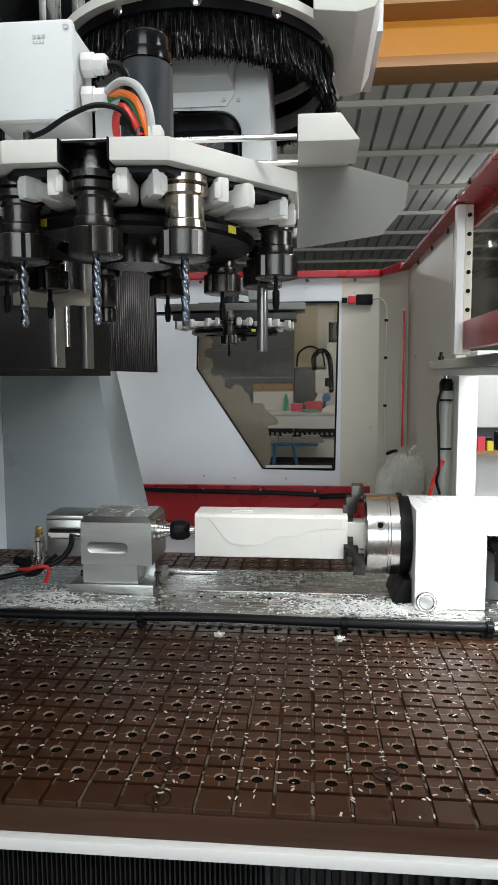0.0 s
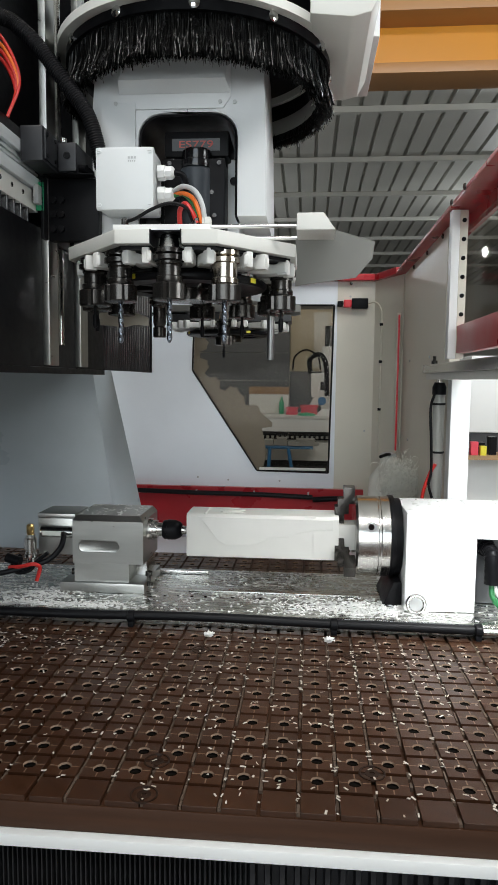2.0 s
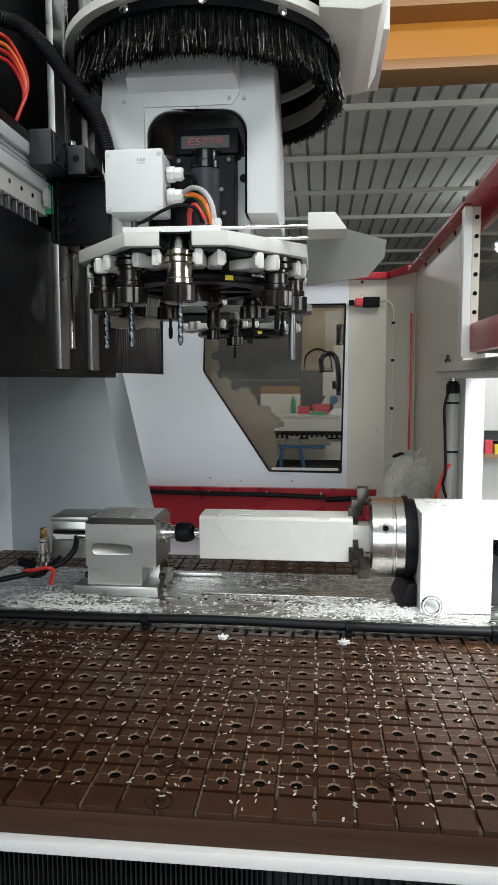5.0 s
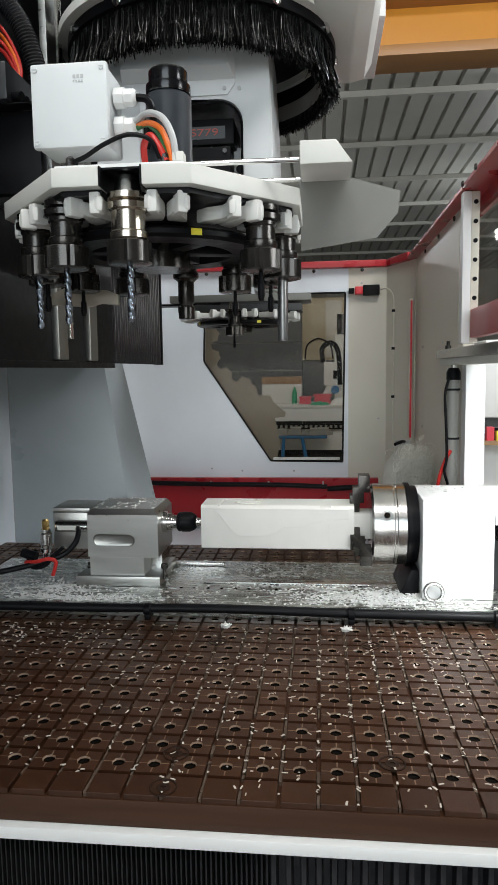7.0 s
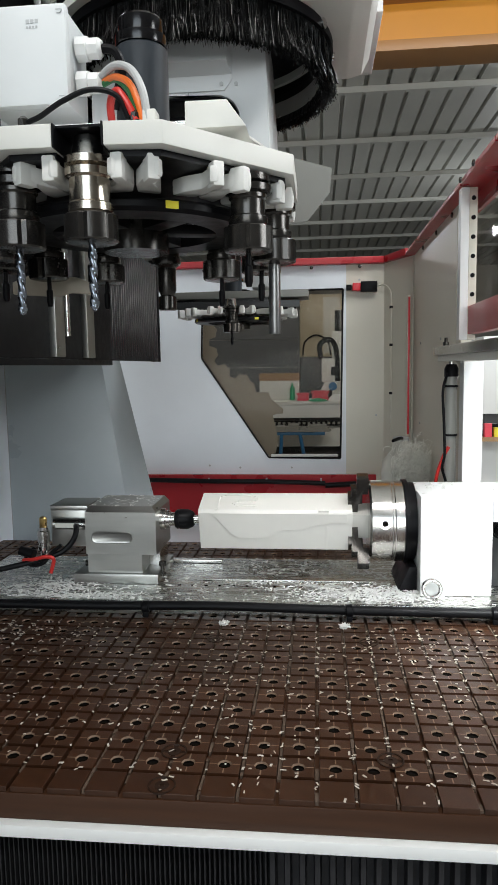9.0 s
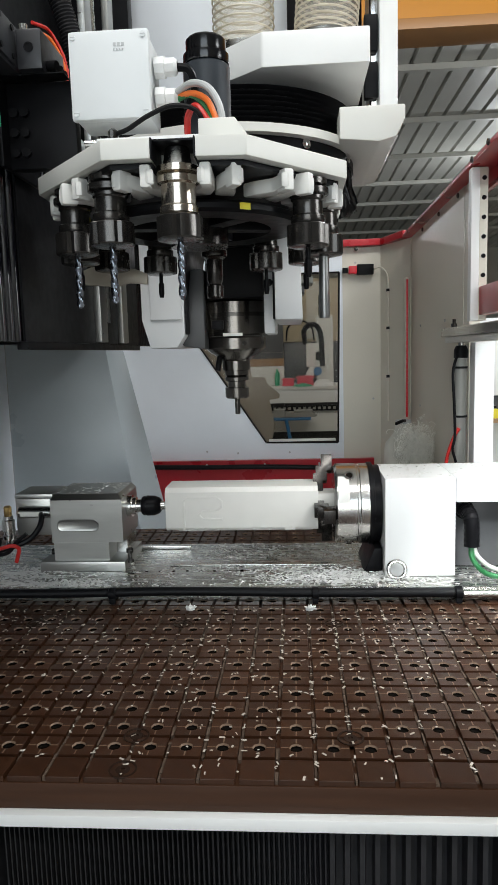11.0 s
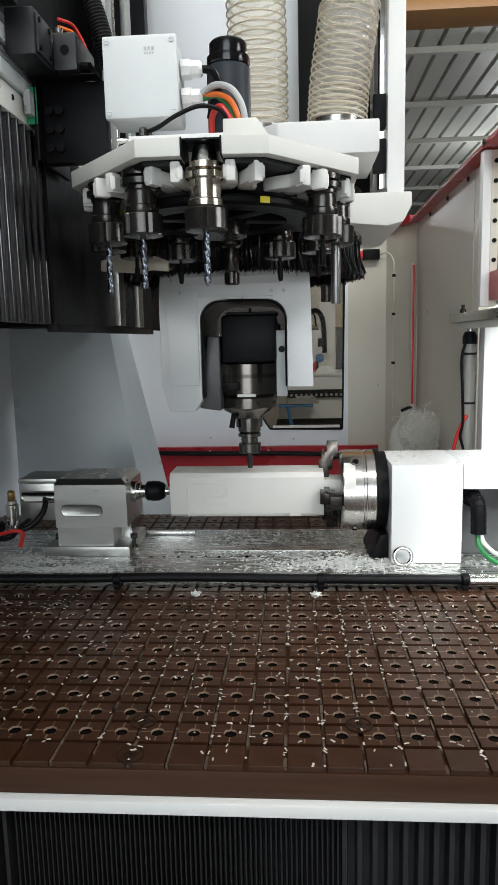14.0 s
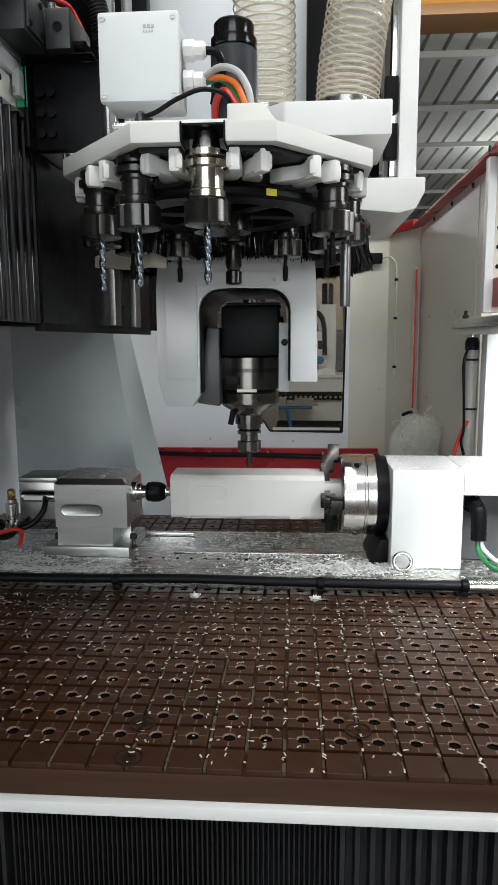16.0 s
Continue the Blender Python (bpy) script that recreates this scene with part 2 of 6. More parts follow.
def tube(bm, pts, r, seg=10, ribs=0.0, sub=8):
    """A round tube along a smooth line through pts; ribs: depth of its corrugation."""
    P = [Vector(p) for p in pts]
    P = [2 * P[0] - P[1]] + P + [2 * P[-1] - P[-2]]
    line = []
    for i in range(1, len(P) - 2):
        for k in range(sub):
            t = k / sub
            a, b, c, d = P[i - 1], P[i], P[i + 1], P[i + 2]
            line.append(0.5 * ((2 * b) + (c - a) * t + (2 * a - 5 * b + 4 * c - d) * t * t + (3 * b - a - 3 * c + d) * t ** 3))
    line.append(P[-2])
    rings, up = [], Vector((0.3, 0.2, 1)).normalized()
    for i, p in enumerate(line):
        d = (line[min(i + 1, len(line) - 1)] - line[max(i - 1, 0)]).normalized()
        u = (up - d * up.dot(d)).normalized()
        up = u
        w = d.cross(u)
        rr = r - (ribs if i % 2 else 0)
        rings.append([bm.verts.new(p + rr * (math.cos(2 * math.pi * k / seg) * u + math.sin(2 * math.pi * k / seg) * w)) for k in range(seg)])
    for a, b in zip(rings, rings[1:]):
        for k in range(seg):
            bm.faces.new([a[k], a[(k + 1) % seg], b[(k + 1) % seg], b[k]])
    bm.faces.new(rings[0][::-1])
    bm.faces.new(rings[-1])
    return bm


def mesh_of(bm, name, material, smooth=35):
    bmesh.ops.recalc_face_normals(bm, faces=bm.faces[:])
    me = bpy.data.meshes.new(name)
    bm.to_mesh(me)
    bm.free()
    me.materials.append(material)
    if smooth:
        for p in me.polygons:
            p.use_smooth = True
        me.set_sharp_from_angle(angle=radians(smooth))
    return me


def part(name, bm, material, parent, label="", smooth=35):
    ob = new(name, mesh_of(bm, name, material, smooth))
    ob.parent = parent
    if label:
        tagged(ob, label)
    return ob


def share(name, me, parent, m):
    ob = new(name, me)
    ob.parent = parent
    ob.matrix_basis = m
    return ob


def thing(name, place, label, category, group=""):
    ob = new(name)
    ob.empty_display_size = 0.05
    ob.location = place
    return tagged(ob, label, category, group)


def structure(name, bm, material, label="", smooth=35):
    return tagged(new(name, mesh_of(bm, name, material, smooth)), label, kind="structure")


def B():
    return bmesh.new()


def bx(*a, **k):
    return box(bmesh.new(), *a, **k)


def at_local(bm, place):
    bmesh.ops.translate(bm, verts=bm.verts[:], vec=[-c for c in place])
    return bm

# parts are built in place and then moved into their thing's own space
def wpart(name, bm, material, parent, label="", smooth=35):
    root = parent
    while root.parent:
        root = root.parent
    return part(name, at_local(bm, root.location), material, parent, label, smooth)


# ---------------------------------------------------------------- hall
structure("floor", bx(-14, 16, -9, 32, -1.05, -0.95), M_CONCRETE, "grey concrete hall floor")
structure("wall_north", bx(-14.2, 16.2, 32, 32.2, -0.95, 5.2), M_HALLWALL, "pale hall end wall")
structure("wall_west", bx(-14.2, -14, -9, 32, -0.95, 5.2), M_HALLWALL, "pale hall side wall")
structure("wall_east", bx(16, 16.2, -9, 32, -0.95, 5.2), M_HALLWALL, "pale hall side wall")
# unseen wall, its opening added to go with the front fill
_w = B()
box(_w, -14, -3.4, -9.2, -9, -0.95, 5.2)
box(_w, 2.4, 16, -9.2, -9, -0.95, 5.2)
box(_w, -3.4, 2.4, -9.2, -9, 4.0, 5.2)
structure("wall_south", _w, M_HALLWALL, "pale unseen hall wall with an added opening behind the fill lamp")


def roof():
    # trapezoid sheet whose ribs run with the hall
    prof, x = [], -14.0
    while x < 16:
        prof += [(x, 5.0), (x + 0.27, 5.0), (x + 0.29, 5.08), (x + 0.33, 5.08)]
        x += 0.35
    bm = B()
    a = [bm.verts.new((px, -9, pz)) for px, pz in prof]
    b = [bm.verts.new((px, 32, pz)) for px, pz in prof]
    for i in range(len(prof) - 1):
        bm.faces.new([a[i], a[i + 1], b[i + 1], b[i]])
    lid = box(bm, -14.2, 16.2, -9.2, 32.2, 5.2, 5.3)
    for k in range(14):
        y = 0.56 + 2.56 * (k - 3)
        box(bm, -14, 16, y, y + 0.10, 4.90, 4.995)
    return structure("ceiling", bm, M_ROOF, "ribbed sheet metal hall roof on purlins", 0)


roof()


def crane():
    t = thing("overhead_crane", (1.5, 4.2, 2.63), "orange steel overhead crane girder below the hall roof", "crane")
    bm = bx(-14, 16, 4.05, 4.35, 2.63, 2.70, 0.006)
    wpart("lower_flange", bm, M_CRANEGREY, t, "dull brown lower flange")
    wpart("web", bx(-14, 16, 4.18, 4.22, 2.70, 2.985), M_CRANE, t)
    wpart("upper_flange", bx(-14, 16, 3.95, 4.45, 2.985, 3.11, 0.006), M_CRANEGREY, t)
    wpart("box_girder", bx(-14, 16, 4.0, 4.4, 3.11, 3.75, 0.006), M_CRANE, t)
    bm = B()
    for i in range(4):
        box(bm, 2.55 + 0.16 * i, 2.66 + 0.16 * i, 3.995, 4.0, 3.36, 3.44)
    wpart("lettering", bm, M_OFFWHITE, t, "pale unreadable lettering")
    return t


crane()


# ---------------------------------------------------------------- machine enclosure
def back_wall():
    # white sheet with a five-sided window opening
    x0, x1, z0, z1, y0, y1 = -1.1, 0.36, -0.24, 1.0, 2.4, 2.43
    win = [(-0.318, 0.89), (-0.328, 0.58), (-0.011, 0.099), (0.333, 0.094), (0.345, 0.89)]
    bm = B()
    prism(bm, [(x0, z0), (win[2][0], z0), win[2], win[1], win[0], (x0, win[0][1])], "y", y0, y1)
    prism(bm, [(win[2][0], z0), (x1, z0), (x1, win[4][1]), win[4], win[3], win[2]], "y", y0, y1)
    prism(bm, [(x0, 0.89), (x1, 0.89), (x1, z1), (x0, z1)], "y", y0, y1)
    structure("wall_back", bm, M_WALLWHITE, "white painted sheet wall of the machine cabin", 0)
    structure("wall_back_side", bx(0.36, 0.535, 2.4, 2.43, -0.24, 1.0), M_CREAM, "cream painted sheet wall beside the window", 0)
    w = tagged(new("window_1"), "five-sided clear machine window with a dark rubber frame", kind="structure")
    w.location = (0, 2.4, 0.1)
    bm = B()
    for a, b in zip(win, win[1:] + win[:1]):
        rod(bm, (a[0], 2.4, a[1]), (b[0], 2.4, b[1]), 0.0042, 8)
    wpart("window_frame", bm, M_RUBBER, w)
    bm = B()
    prism(bm, win, "y", 2.412, 2.418)
    pane = wpart("pane", bm, M_GLASS, w)
    pane.visible_shadow = False
    bm = bx(0.002, 0.32, 2.385, 2.40, 0.104, 0.116, 0.002)
    wpart("window_sill", bm, M_OFFWHITE, w)
    # brown sheet with a toothed cut-out close behind the pane
    t = thing("toothed_sheet", (-0.25, 2.5, -0.95), "brown sheet with a toothed cut-out edge behind the window", "sheet")
    pts = [(-0.6, -0.95), (0.03, -0.95), (0.012, 0.095), (0.03, 0.171), (0.004, 0.298), (0.053, 0.305), (0.057, 0.326), (-0.004, 0.376), (-0.015, 0.41), (-0.079, 0.411), (-0.087, 0.455)]
    for k in range(6):
        a0 = 276 - 31.5 * k
        for da, r in ((10, 0.162), (4.5, 0.196), (-4.5, 0.196), (-10, 0.163), (-15.7, 0.167)):
            if k == 0 and da > 0:
                continue
            a = radians(a0 + da)
            pts.append((-0.112 + r * math.cos(a), 0.662 + r * math.sin(a)))
    pts += [(-0.20, 0.95), (-0.6, 0.95)]
    bm = B()
    prism(bm, pts, "y", 2.50, 2.505)
    wpart("sheet", bm, M_MIST, t)
    wpart("foot", bx(-0.6, 0.03, 2.506, 2.56, -0.95, -0.9), M_BLACK, t)


back_wall()
structure("wall_corner", prism(B(), [(0.535, 2.4), (0.635, 2.18), (0.66, 2.19), (0.56, 2.42)], "z", -0.24, 1.0), M_CREAM, "cream painted corner sheet", 0)
_w = B()
box(_w, 0.64, 0.665, 1.26, 2.18, -0.24, 1.0)
structure("wall_right", _w, M_CREAM, "cream painted side sheet of the machine cabin", 0)
structure("wall_left", bx(-0.83, -0.8, -0.2, 1.3, -0.5, 0.6), M_WALLWHITE, "white side sheet of the machine cabin", 0)
structure("skirt", bx(-0.9, 0.5, 2.37, 2.398, -0.2, 0.018), M_RED, "red painted sheet skirt")
structure("base_tray", bx(-1.1, 0.66, 1.22, 2.4, -0.3, -0.24), M_WALLWHITE, "white machine base tray")
structure("trim", bx(-0.32, 0.32, 2.362, 2.369, -0.205, -0.19), M_OFFWHITE, "thin pale edge strip")


def cabin_top():
    bm = B()
    box(bm, -1.1, 0.53, 2.36, 2.44, 1.0, 1.03, 0.003)
    prism(bm, [(0.53, 2.36), (0.53, 2.44), (0.56, 2.44), (0.68, 2.19), (0.60, 2.17)], "z", 1.0, 1.03, 0.003)
    box(bm, 0.60, 0.68, -0.6, 2.175, 1.0, 1.012, 0.003)
    box(bm, 0.668, 0.68, -0.6, 2.175, 0.955, 1.0)
    structure("top_rail", bm, M_RED, "red painted top rail of the machine cabin")
    me = mesh_of(lathe(B(), [(0.008, 0), (0.008, 0.004), (0.004, 0.006)], None, 10), "bolt_head", M_DKSTEEL)
    for i, (x, y, z) in enumerate([(0.2, 2.358, 0.985), (0.42, 2.358, 0.985), (0.0, 2.358, 0.985), (-0.3, 2.358, 0.985)]):
        o = new("bolt", me)
        o.matrix_world = pose(x, y, z, 90)
        tagged(o, "dark bolt head in the cabin wall", "bolt", "wall bolts")
    dot = mesh_of(lathe(B(), [(0.005, 0), (0.005, 0.003)], None, 8), "wall_screw", M_GREYCABLE)
    for x, y, z, turn in ((0.42, 2.4, 0.93, 0), (0.50, 2.4, 0.30, 0), (0.639, 1.95, 0.62, 1), (0.639, 1.95, 0.30, 1), (0.639, 1.5, 0.62, 1), (0.1, 2.4, 0.05, 0), (-0.15, 2.4, 0.05, 0), (-0.3, 2.4, 0.06, 0)):
        o = new("wall_screw", dot)
        o.matrix_world = pose(x, y, z, 90) if not turn else pose(x, y, z, 0, -90)
        tagged(o, "small grey screw head in the cabin wall", "screw", "wall screws")
    for y in (1.9, 1.6, 1.32, 1.0, 0.85):
        o = new("bolt", me)
        o.matrix_world = pose(0.637 if y > 1.26 else 0.597, y, 0.985 if y > 1.26 else 1.006, 0, -90)
        tagged(o, "dark bolt head in the cabin wall", "bolt", "wall bolts")


cabin_top()


def side_door():
    t = thing("side_door_frame", (0.64, 1.05, -0.9), "white and red side door frame with a clear pane", "door frame")
    post = wpart("post", bx(0.640, 0.672, 1.185, 1.255, -0.9, 0.998, 0.003), M_CREAM, t)
    p = wpart("front_post", bx(0.606, 0.628, 1.04, 1.075, 0.60, 0.998, 0.003), M_WHITE, t)
    wpart("hole_strip", bx(0.6285, 0.650, 1.043, 1.075, 0.60, 0.998, 0.002), M_CREAM, p)
    for k in range(6):
        wpart("bolt", lathe(B(), [(0.006, 0), (0.006, 0.003)], pose(0.639, 1.043, 0.72 + 0.05 * k, 90), 10), M_BLACK, p)
    pane = wpart("pane", bx(0.648, 0.652, 0.2, 1.04, 0.68, 0.95), M_GLASS, t)
    pane.visible_shadow = False
    wpart("red_panel", bx(0.63, 0.66, 0.2, 1.055, 0.615, 0.69, 0.003), M_RED, t, "red painted lower panel")
    wpart("lower_post", bx(0.622, 0.675, 1.045, 1.10, -0.9, 0.543, 0.003), M_WHITE, t)
    rail = thing("door_rail", (0.61, 0.9, 0.575), "worn steel sliding door rail on the door frame", "rail")
    wpart("rail", bx(0.583, 0.653, 0.0, 1.30, 0.562, 0.588, 0.004), M_STEEL, rail)
    wpart("guide_strip", bx(0.59, 0.63, 0.0, 1.27, 0.5435, 0.5615, 0.002), M_OFFWHITE, rail)
    wpart("bolt", lathe(B(), [(0.009, 0), (0.009, 0.012), (0.005, 0.012), (0.005, 0.025)], pose(0.605, 1.22, 0.588), 10), M_DKSTEEL, rail)
    c = thing("gas_strut", (0.607, 1.14, -0.2), "grey gas strut with a black cap and cable beside the post", "strut")
    wpart("tube", lathe(B(), [(0.0165, -0.2), (0.0165, 0.50)], pose(0.607, 1.14, 0.0), 20), M_SHIELD, c)
    wpart("cap", lathe(B(), [(0.02, 0.50), (0.02, 0.522), (0.014, 0.535)], pose(0.607, 1.14, 0.0), 20), M_BLACK, c)
    wpart("rod", lathe(B(), [(0.008, 0.535), (0.008, 0.543)], pose(0.607, 1.14, 0.0), 12), M_STEEL, c)
    for z in (0.47, 0.33, 0.13):
        wpart("cable_tie", lathe(B(), [(0.0195, z), (0.0195, z + 0.006)], pose(0.607, 1.14, 0.0), 20), M_BLACK, c)
    wpart("cable", tube(B(), [(0.594, 1.128, 0.51), (0.581, 1.12, 0.46), (0.585, 1.12, 0.37), (0.588, 1.12, 0.28), (0.582, 1.12, 0.24), (0.594, 1.13, 0.20)], 0.004), M_BLACK, c)
    wpart("hose", tube(B(), [(0.60, 1.122, 0.30), (0.585, 1.125, 0.27), (0.568, 1.13, 0.21), (0.566, 1.14, 0.14), (0.57, 1.15, 0.0)], 0.005), M_REDCABLE, c)


side_door()


def wall_fittings():
    s = thing("safety_switch", (0.449, 2.385, 0.87), "black safety switch with a red head on the cabin wall", "switch")
    wpart("body", bx(0.425, 0.50, 2.355, 2.398, 0.872, 0.918, 0.004), M_BLACK, s)
    # head shares the strip's red, so it gets a faint added glow
    wpart("head", bx(0.388, 0.424, 2.358, 2.396, 0.878, 0.912, 0.004), M_REDLED, s, "red switch head with a faint added glow")
    wpart("key", bx(0.36, 0.384, 2.37, 2.396, 0.882, 0.906, 0.002), M_BLACK, s)
    wpart("cable", tube(B(), [(0.50, 2.38, 0.895), (0.53, 2.36, 0.90), (0.555, 2.34, 0.87), (0.56, 2.33, 0.80), (0.56, 2.335, 0.5), (0.56, 2.335, 0.2)], 0.004), M_CREAM, s)
    for z in (0.79, 0.62, 0.40):
        wpart("cable_clip", bx(0.553, 0.567, 2.326, 2.345, z, z + 0.012, 0.001), M_BLACK, s)
    l = thing("signal_strip", (0.63, 2.17, 0.24), "red glowing signal light strip in the cabin corner", "light strip")
    wpart("housing", bx(0.609, 0.621, 2.14, 2.19, 0.225, 0.83, 0.002), M_CREAM, l)
    wpart("lens", bx(0.611, 0.619, 2.134, 2.1395, 0.235, 0.822, 0.002), M_REDLED, l)
    h = thing("skirt_hose", (-0.1, 2.36, -0.03), "black hose clipped along the red skirt", "hose")
    wpart("tube", tube(B(), [(-0.62, 2.357, -0.004), (-0.3, 2.357, -0.010), (0.0, 2.357, -0.012), (0.26, 2.357, -0.020)], 0.0115), M_RUBBER, h)
    wpart("tube_end", tube(B(), [(0.26, 2.355, -0.03), (0.34, 2.355, -0.025), (0.45, 2.355, -0.02)], 0.013), M_BLACK, h)
    for x in (-0.58, -0.3, -0.02, 0.24):
        wpart("clip", bx(x - 0.004, x + 0.004, 2.352, 2.37, -0.016, 0.004, 0.001), M_GREYCABLE, h)
    # jar with curled swarf behind the headstock
    j = thing("swarf_jar", (0.525, 1.75, -0.24), "cloudy plastic jar wrapped in pale curled swarf", "jar")
    wpart("jar", lathe(B(), [(0.07, -0.24), (0.075, 0.1), (0.07, 0.17), (0.035, 0.215), (0.03, 0.25)], pose(0.54, 1.75, 0), 24), M_JAR, j)
    wpart("lid", lathe(B(), [(0.03, 0.245), (0.03, 0.262), (0.02, 0.265)], pose(0.54, 1.75, 0), 20), M_GREYCABLE, j)
    rnd = random.Random(5)
    bm = B()
    wpart("nozzle", tube(B(), [(0.54, 1.72, 0.262), (0.525, 1.69, 0.264), (0.50, 1.66, 0.258)], 0.006), M_BLACK, j)
    for k in range(1100):
        c = Vector((0.575 + rnd.gauss(0, 0.030), 1.665 + rnd.gauss(0, 0.02), 0.145 + rnd.gauss(0, 0.040)))
        r, a0 = rnd.uniform(0.006, 0.022), rnd.uniform(0, 6)
        u = Vector((rnd.gauss(0, 1), rnd.gauss(0, 1), rnd.gauss(0, 1))).normalized()
        v = u.orthogonal().normalized()
        tube(bm, [c + r * (math.cos(a0 + q * 0.9) * u + math.sin(a0 + q * 0.9) * v) + Vector((0, 0, 0.004 * q)) for q in range(5)], 0.0008, 3, 0, 3)
    wpart("swarf", bm, M_SWARF, j, "tangle of pale curled shavings")
    wpart("wire", tube(B(), [(0.545, 1.72, 0.16), (0.56, 1.70, 0.10), (0.555, 1.7, 0.02), (0.55, 1.7, -0.1)], 0.003), M_YELLOW, j)


wall_fittings()


def leg_panel():
    t = thing("machine_column", (-0.5, 1.45, -0.9), "grey sheet-clad slanted leg under the guide beam", "column")
    bm = B()
    front = [bm.verts.new(p) for p in ((-0.8, 1.3, -0.9), (-0.257, 1.3, -0.9), (-0.472, 1.3, 0.577), (-0.8, 1.3, 0.577))]
    rear = [bm.verts.new(p) for p in ((-0.8, 1.45, -0.9), (-0.127, 1.45, -0.9), (-0.454, 1.45, 0.577), (-0.8, 1.45, 0.577))]
    bm.faces.new(front)
    bm.faces.new(rear[::-1])
    for i in range(4):
        bm.faces.new([front[i], rear[i], rear[(i + 1) % 4], front[(i + 1) % 4]])
    bmesh.ops.bevel(bm, geom=bm.edges[:], offset=0.005, segments=2, affect="EDGES", profile=0.6)
    wpart("cladding", bm, M_GREYPANEL, t)
    b = thing("guide_beam", (-0.52, 0.4, 0.546), "black guide beam carried on the slanted leg", "beam")
    wpart("beam", box(box(B(), -0.8, -0.276, -0.6, 1.195, 0.60, 0.80, 0.003), -0.8, -0.50, 1.196, 1.62, 0.578, 0.80), M_BLACK, b)

    def pleats(y0, y1, n):
        prof = []
        for i in range(n):
            y = y0 + (y1 - y0) * i / n
            w = (y1 - y0) / n
            prof += [(-0.277, y), (-0.2565, y + w * 0.10), (-0.254, y + w * 0.17), (-0.253, y + w * 0.28), (-0.2555, y + w * 0.45), (-0.277, y + w * 0.96)]
        prof.append((-0.277, y1))
        bm = B()
        a = [bm.verts.new((x, y, 0.557)) for x, y in prof]
        c = [bm.verts.new((x, y, 0.84)) for x, y in prof]
        for i in range(len(prof) - 1):
            bm.faces.new([a[i], a[i + 1], c[i + 1], c[i]])
        return bm
    f = thing("guide_bellows", (-0.264, 0.3, 0.556), "black pleated bellows hanging along the guide beam", "bellows")
    wpart("front_bellows", pleats(-0.6, 0.3, 34), M_BELLOWS, f, smooth=50)
    wpart("rear_bellows", pleats(0.5, 1.2, 34), M_BELLOWS, f, smooth=50)
    wpart("end_plate", bx(-0.28, -0.254, 1.2, 1.215, 0.556, 0.86), M_BLACK, f)


leg_panel()


def front_bellows():
    t = thing("table_bellows", (0.1, -0.06, -0.5), "black pleated bellows below the table front", "bellows")
    base = t.location
    widths = {}
    for w in (0.017, 0.0065, 0.019):
        prof = [(0, -0.070), (w * 0.32, -0.071), (w * 0.45, -0.052), (w * 0.9, -0.051), (w, -0.070)]
        bm = B()
        a = [bm.verts.new((px, py - base[1], -0.9 - base[2])) for px, py in prof]
        b = [bm.verts.new((px, py - base[1], -0.07 - base[2])) for px, py in prof]
        for i in range(len(prof) - 1):
            bm.faces.new([a[i], a[i + 1], b[i + 1], b[i]])
        widths[w] = mesh_of(bm, "pleat", M_TABLEBELLOWS, 0)
    x = -0.75
    while x < 0.95:
        w = 0.017 if x < -0.27 else (0.0065 if x < 0.16 else 0.019)
        share("pleat", widths[w], t, Matrix.Translation((x - base[0], 0, 0)))
        x += w


front_bellows()


